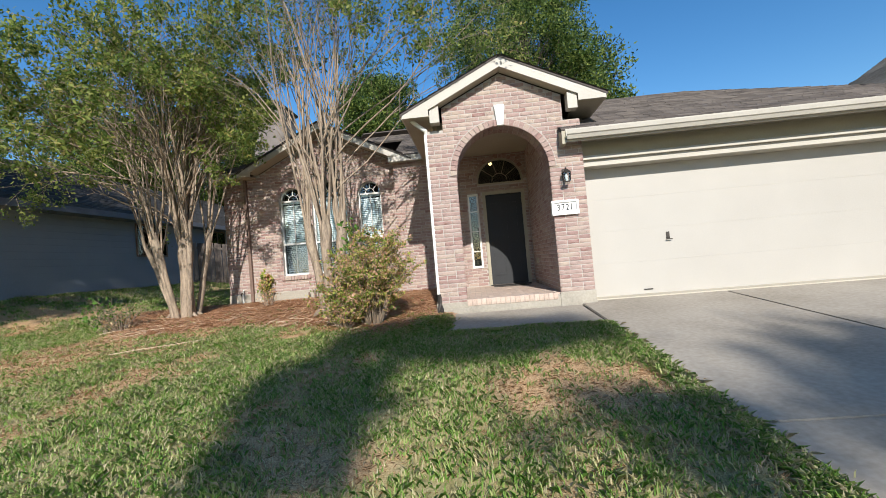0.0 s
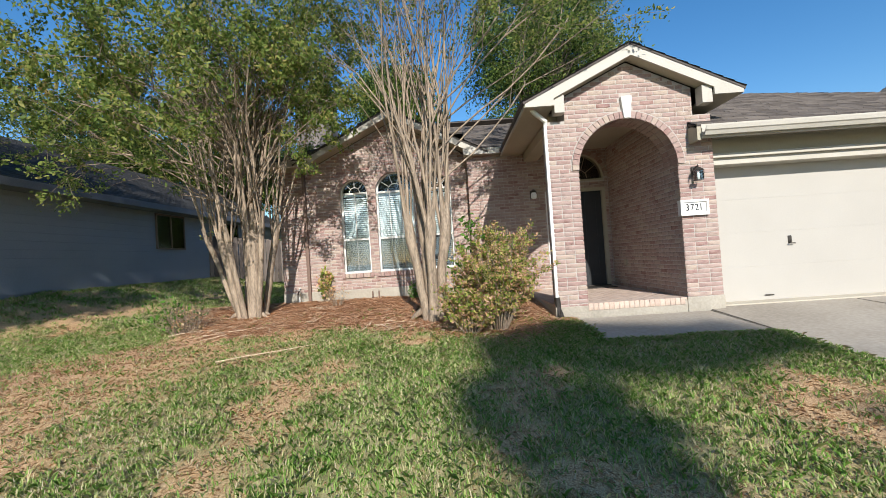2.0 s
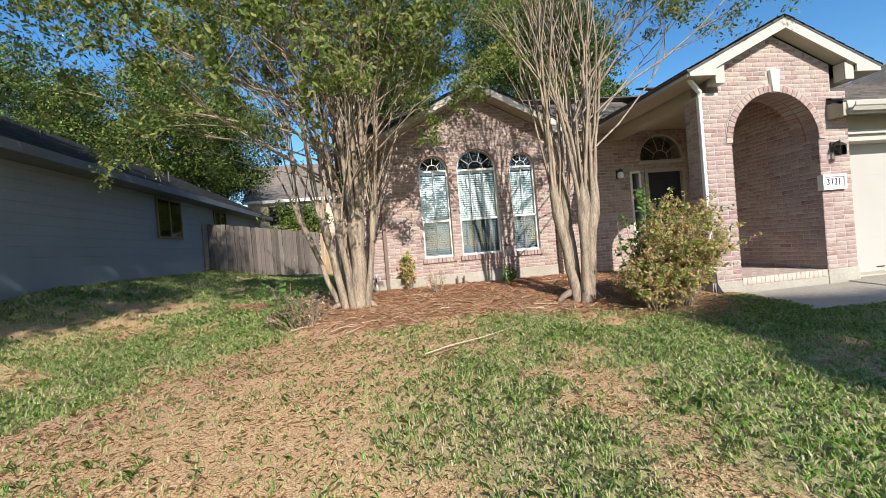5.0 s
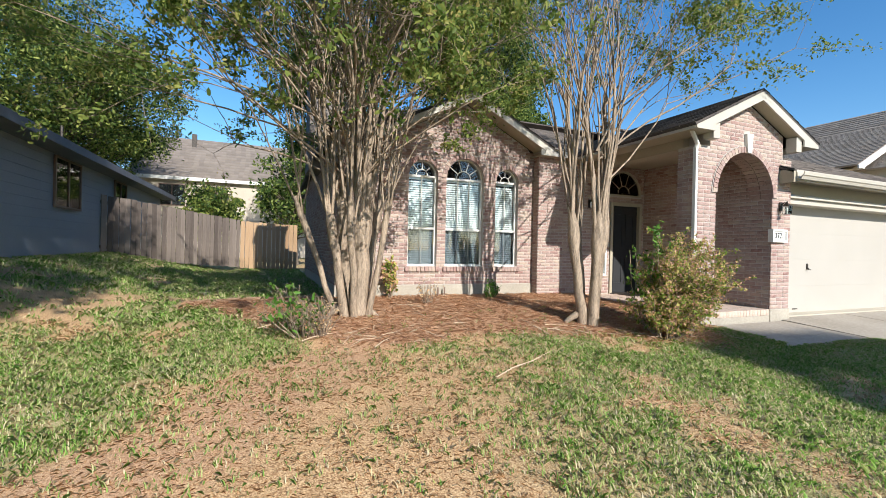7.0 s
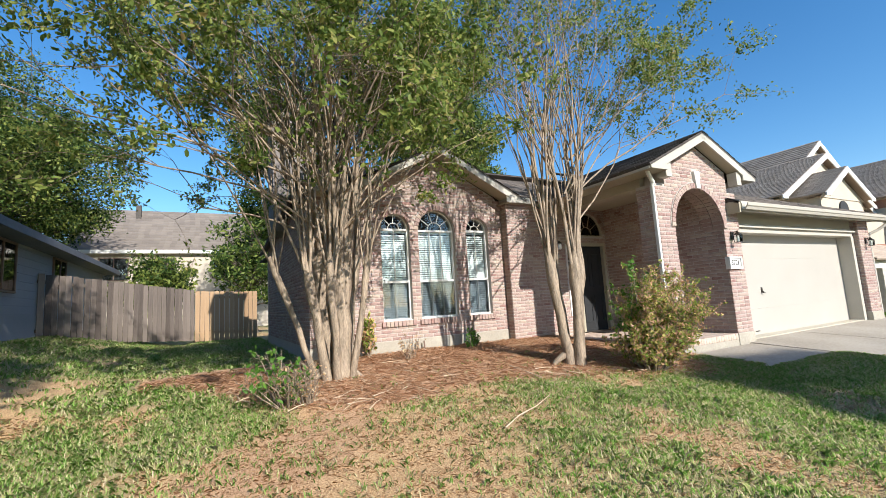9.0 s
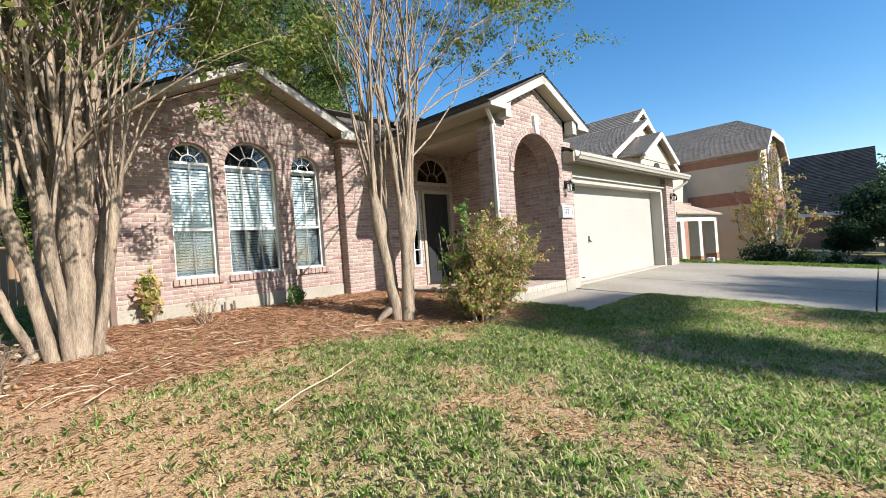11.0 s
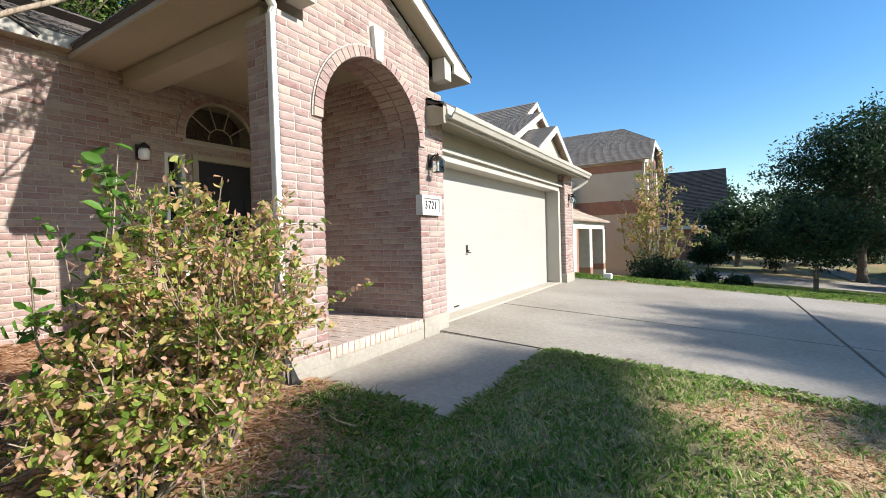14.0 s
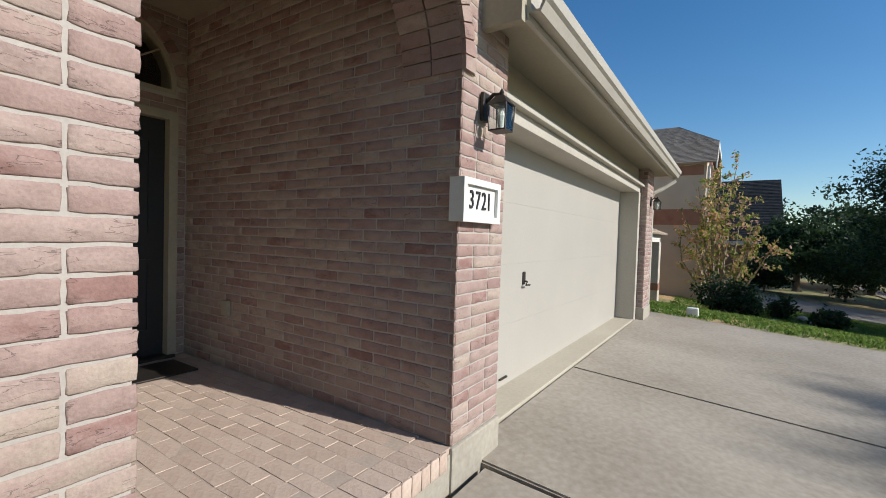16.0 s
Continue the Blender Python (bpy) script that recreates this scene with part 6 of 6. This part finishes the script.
def lantern(x, y, z, label):
    ln = thing("wall_lantern", (x, y, z), label, "lamp", "lanterns on the pillars")
    part("back_plate", box(x - 0.04, x + 0.04, y - 0.02, y + 0.002, z - 0.02, z + 0.14, 0.008), M_IRON, ln)
    part("arm", pipe([(x, y - 0.015, z + 0.09), (x, y - 0.06, z + 0.125), (x, y - 0.10, z + 0.12)], 0.011, 8), M_IRON, ln)
    yc = y - 0.11
    roof_ = bmesh.new()
    bmesh.ops.create_cone(roof_, cap_ends=True, segments=4, radius1=0.085, radius2=0.03, depth=0.05)
    bmesh.ops.rotate(roof_, verts=roof_.verts, cent=(0, 0, 0), matrix=Matrix.Rotation(radians(45), 3, "Z"))
    bmesh.ops.translate(roof_, verts=roof_.verts, vec=(x, yc, z + 0.085))
    part("cap", roof_, M_IRON, ln)
    part("finial", pipe([(x, yc, z + 0.11), (x, yc, z + 0.13), (x, yc, z + 0.15)], [0.008, 0.014, 0.004], 8), M_IRON, ln)
    part("floor", box(x - 0.05, x + 0.05, yc - 0.05, yc + 0.05, z - 0.085, z - 0.077), M_IRON, ln)
    for sx in (-1, 1):
        for sy in (-1, 1):
            part("post", pipe([(x + sx * 0.056, yc + sy * 0.056, z + 0.065), (x + sx * 0.048, yc + sy * 0.048, z - 0.083)], 0.005, 6), M_IRON, ln)
        g = part("pane", box(x + sx * 0.049 - 0.001, x + sx * 0.049 + 0.001, yc - 0.046, yc + 0.046, z - 0.077, z + 0.06), M_GLASS, ln)
        g.visible_shadow = False
    g = part("pane", box(x - 0.046, x + 0.046, yc - 0.051, yc - 0.049, z - 0.077, z + 0.06), M_GLASS, ln)
    g.visible_shadow = False
    part("bulb", pipe([(x, yc, z - 0.075), (x, yc, z - 0.03), (x, yc, z), (x, yc, z + 0.04)], [0.012, 0.02, 0.026, 0.006], 10), M_WHITE, ln, "white candle bulb")


lantern(1.44, YF, 2.70, "black metal lantern with clear panes on the brick pillar")
lantern(7.60, YF + 0.03, 2.68, "black metal lantern with clear panes on the garage corner")
pl = thing("porch_lamp", (-0.40, YE + 0.10, 2.9), "small black and frosted glass porch wall lamp", "lamp")
part("back_plate", box(-0.46, -0.34, YE + 0.085, YE + 0.102, 2.86, 3.04, 0.006), M_IRON, pl)
M_FROST = mottled("frosted_glass", (0.8, 0.8, 0.78), (0.9, 0.9, 0.88), 3, 30, 0.3, 0.0)
part("shade", pipe([(-0.40, YE + 0.02, 2.86), (-0.40, YE + 0.02, 2.88), (-0.40, YE + 0.02, 2.96), (-0.40, YE + 0.02, 2.99)], [0.045, 0.06, 0.06, 0.04], 12), M_FROST, pl, "frosted glass shade")
part("cap", pipe([(-0.40, YE + 0.02, 2.99), (-0.40, YE + 0.02, 3.02), (-0.40, YE + 0.02, 3.06)], [0.065, 0.06, 0.01], 12), M_IRON, pl)
cl = thing("hall_lamp", (0.46, YE + 0.50, 3.95), "small lit warm hall lamp hanging behind the fanlight", "lamp")
part("cord", pipe([(0.46, YE + 0.50, 4.05), (0.46, YE + 0.50, 3.78)], 0.008, 6), M_IRON, cl)
part("bulb", pipe([(0.46, YE + 0.50, 3.78), (0.46, YE + 0.50, 3.76), (0.46, YE + 0.50, 3.72), (0.46, YE + 0.50, 3.69)], [0.02, 0.036, 0.04, 0.012], 12), lamp_glow("warm_bulb", (1.0, 0.66, 0.28), 2.4), cl, "glowing warm bulb")
out = thing("wall_outlet", (AX1, 9.39, 1.38), "small grey outdoor outlet box on the brick wall", "outlet")
part("cover", box(AX1 - 0.03, AX1 + 0.004, 9.35, 9.43, 1.34, 1.46, 0.005), M_TAN, out)
ml = thing("doormat", (0.66, 9.75, FLOOR), "dark doormat before the front door", "mat")
part("pad", box(0.27, 1.05, 9.5, 9.9, FLOOR + 0.004, FLOOR + 0.018, 0.004), M_IRON, ml)
hb = thing("hose_bib", (-5.65, YW - 0.04, 1.15), "white utility pipe with a small tap by the bay corner", "tap")
part("pipe", pipe([(-5.65, YW - 0.05, 0.9), (-5.65, YW - 0.05, 1.22), (-5.65, YW - 0.015, 1.25)], 0.022, 8), M_WHITE, hb)
part("tap", pipe([(-5.65, YW - 0.05, 1.2), (-5.65, YW - 0.12, 1.18), (-5.65, YW - 0.14, 1.13)], 0.014, 8), M_IRON, hb)
for x in (-4.02, -3.88):
    stub = thing("pipe_stub", (x, YW - 0.10, 0.92), "short dark pipe stub at the foot of the wall", "pipe")
    part("tube", pipe([(x, YW - 0.10, 0.88), (x, YW - 0.10, 1.10)], 0.017, 8), M_BROWNPIPE, stub)
sk = thing("sprinkler_box", (8.75, 6.6, ground_z(8.75, 6.6)), "small pale stone at the driveway edge", "stone")
part("stone", box(8.66, 8.84, 6.5, 6.7, ground_z(8.75, 6.6) - 0.05, ground_z(8.75, 6.6) + 0.16, 0.03), M_WHITE, sk)

# ---- grass, straw, litter ----
def on_paving(x, y):
    return (1.5 < x < 8.38 and y < 7.8) or (-0.50 < x < 1.6 and 5.84 < y < 7.8) or (x > -6.0 and y > YW - 0.03) or (-0.8 < x < 1.8 and y > 7.1)


def blades(name, n, area, keep, height, width, lean, material, seed, label, per=5, clump=0.035):
    """Tufts of bent blades; keep(x, y): chance that a tuft stands there and its relative height."""
    nr = np.random.default_rng(seed)
    x0, x1, y0, y1 = area
    T = []
    for x, y, c in zip(nr.uniform(x0, x1, n), nr.uniform(y0, y1, n), nr.random(n)):
        if on_paving(x, y):
            continue
        p, h = keep(x, y)
        if c < p:
            T.append((x, y, ground_z(x, y) + 0.018 * wobble(x, y, 1.3) + 0.012 * wobble(x, y, 4.0, 5.0) + 0.03 * bed_mask(x, y) - 0.006, h))
    T = np.repeat(np.array(T), per, axis=0)
    m = len(T)
    P = T[:, :3].copy()
    P[:, :2] += nr.normal(0, clump, (m, 2))
    a = nr.uniform(0, 2 * math.pi, m)
    h = height * T[:, 3] * nr.uniform(0.55, 1.25, m)
    ln = lean * nr.uniform(0.2, 1.4, m)
    D = np.stack([np.cos(a), np.sin(a)], 1)
    S = np.stack([-np.sin(a), np.cos(a)], 1)
    w = width * nr.uniform(0.6, 1.3, m)
    mid, tip = P.copy(), P.copy()
    mid[:, :2] += D * (h * ln * 0.35)[:, None]
    mid[:, 2] += h * 0.55
    tip[:, :2] += D * (h * ln)[:, None]
    tip[:, 2] += h * np.clip(1.0 - 0.35 * ln, 0.12, 1)
    off = np.zeros((m, 3))
    off[:, :2] = S * w[:, None]
    V = np.stack([P - off * 0.5, P + off * 0.5, mid + off * 0.45, tip, mid - off * 0.45], 1).reshape(-1, 3)
    F = np.arange(m * 5).reshape(-1, 5)
    ob = raw(name, V, F, material)
    return tagged(ob, label, "grass", kind="stuff")


def lawn_keep(x, y):
    b, d = bare_mask(x, y), bed_mask(x, y)
    return (1 - d) * (1 - 0.86 * b) + 0.02, 0.75 + 0.5 * (wobble(x, y, 2.2, 9.0) + 0.5) * (1 - 0.5 * b)


def straw_keep(x, y):
    b, d = bare_mask(x, y), bed_mask(x, y)
    return (1 - 0.7 * d) * (0.25 + 0.75 * b), 1.0


blades("grass", 60000, (-11.3, 1.5, 0.4, 8.6), lawn_keep, 0.058, 0.0068, 0.7, M_GRASS, 1, "thick green lawn grass", 5, 0.03)
blades("grass", 11000, (-11.4, -5.8, 8.4, 20.0), lawn_keep, 0.075, 0.012, 0.8, M_GRASS, 2, "green grass of the side yard", 5, 0.04)
blades("grass", 12000, (-11.3, 1.5, -6.0, 0.4), lawn_keep, 0.06, 0.016, 0.8, M_GRASS, 7, "green grass towards the street", 5, 0.05)
# blades here carry painted shade, greener and darker than the front lawn
blades("grass", 15000, (8.4, 22.3, -2.0, 8.0), lambda x, y: (1.0, 1.0), 0.075, 0.016, 0.8, M_GRASS_SHADE, 3, "green lawn of the next house, shade put into its darker green", 5, 0.05)
blades("dry_grass", 90000, (-9.6, 1.5, 0.6, 8.6), straw_keep, 0.017, 0.0046, 2.6, M_STRAW, 4, "flattened straw-coloured dead grass", 4, 0.04)
edge = lambda x, y: (1.0, 1.25)
blades("grass", 380, (-1.0, -0.5, 6.0, 6.85), lambda x, y: (1.0, 1.3), 0.05, 0.007, 1.0, M_GRASS, 8, "grass tuft beside the porch walk", 6, 0.03)
blades("grass", 900, (1.36, 1.5, 0.5, 5.9), edge, 0.045, 0.008, 1.1, M_GRASS, 5, "grass fringe along the driveway", 6, 0.03)
blades("grass", 500, (-0.5, 1.5, 5.70, 5.84), edge, 0.045, 0.008, 1.1, M_GRASS, 6, "grass fringe along the walk", 6, 0.03)


def litter(name, n, area, keep, length, width, material, seed, label, rise=0.03):
    nr = np.random.default_rng(seed)
    x0, x1, y0, y1 = area
    T = []
    for x, y, c in zip(nr.uniform(x0, x1, n), nr.uniform(y0, y1, n), nr.random(n)):
        if not on_paving(x, y) and c < keep(x, y):
            T.append((x, y, ground_z(x, y) + 0.018 * wobble(x, y, 1.3) + 0.012 * wobble(x, y, 4.0, 5.0) + 0.03 * bed_mask(x, y)))
    P = np.array(T)
    m = len(P)
    P[:, 2] += nr.uniform(0.003, rise, m)
    a = nr.uniform(0, 2 * math.pi, m)
    L_ = length * nr.uniform(0.35, 1.4, m)
    D = np.stack([np.cos(a), np.sin(a), nr.normal(0, 0.12, m)], 1) * (L_ / 2)[:, None]
    S = np.stack([-np.sin(a), np.cos(a), nr.normal(0, 0.22, m)], 1) * (width * nr.uniform(0.5, 1.5, m))[:, None]
    up = np.zeros((m, 3))
    up[:, 2] = 0.006
    V = np.stack([P - D, P + S + up, P + D, P - S + up], 1).reshape(-1, 3)
    return tagged(raw(name, V, np.arange(m * 4).reshape(-1, 4), material), label, "litter", kind="stuff")


litter("leaf_litter", 42000, (-8.4, -0.4, 6.0, 10.3), lambda x, y: bed_mask(x, y), 0.105, 0.0075, M_MULCH, 11, "red brown bark and twig litter in the planting bed")
litter("leaf_litter", 26000, (-9.5, -0.4, 2.5, 8.5), lambda x, y: min(1.0, worn_band(x, y)) + 0.22 * bare_mask(x, y) * smooth(-2.0, -4.5, x) + 0.02, 0.05, 0.0018, M_MULCH, 12, "scattered brown dead leaves on the lawn", 0.012)
litter("fallen_leaves", 4200, (-2.6, -0.5, 5.7, 7.2), lambda x, y: 0.25 + 0.75 * bed_mask(x, y + 0.25), 0.035, 0.011, M_BUSH, 13, "small fallen pink and yellow leaves")
M_STICK = mottled("dry_stick", (0.38, 0.27, 0.17), (0.66, 0.52, 0.37), 6, 40, 0.8, 0.2)
rng = random.Random(90)
for cx, cy, n, sp in ((-6.2, 7.6, 34, 0.75), (-3.0, 7.1, 22, 0.7), (-5.0, 7.6, 18, 0.9), (-4.2, 8.6, 16, 1.0), (-1.8, 6.6, 8, 0.5)):
    for i in range(n):
        x, y = cx + rng.gauss(0, sp), cy + rng.gauss(0, sp * 0.5)
        if bed_mask(x, y) < 0.3 or y > 10.0:
            continue
        a, L_ = rng.uniform(-1.6, 1.6), rng.uniform(0.15, 0.5)
        pts = []
        for k in range(4):
            u = (k / 3 - 0.5) * L_
            px, py = x + u * math.cos(a) + rng.gauss(0, 0.012), y + u * math.sin(a) + rng.gauss(0, 0.012)
            pts.append((px, py, ground_z(px, py) + 0.045 + rng.uniform(0, 0.015)))
        r = rng.uniform(0.003, 0.008)
        tagged(part("stick", pipe(pts, [r, r, r * 0.8, r * 0.5], 5), M_STICK), "dry pale fallen stick on the bed", "stick", "sticks on the bed")
pts = [(-5.15, 5.85), (-4.85, 6.05), (-4.5, 6.2), (-4.1, 6.45)]
tagged(part("stick", pipe([(x, y, ground_z(x, y) + 0.045) for x, y in pts], [0.007, 0.007, 0.006, 0.004], 6), M_STICK), "long pale bent stick on the lawn", "stick", "sticks on the bed")
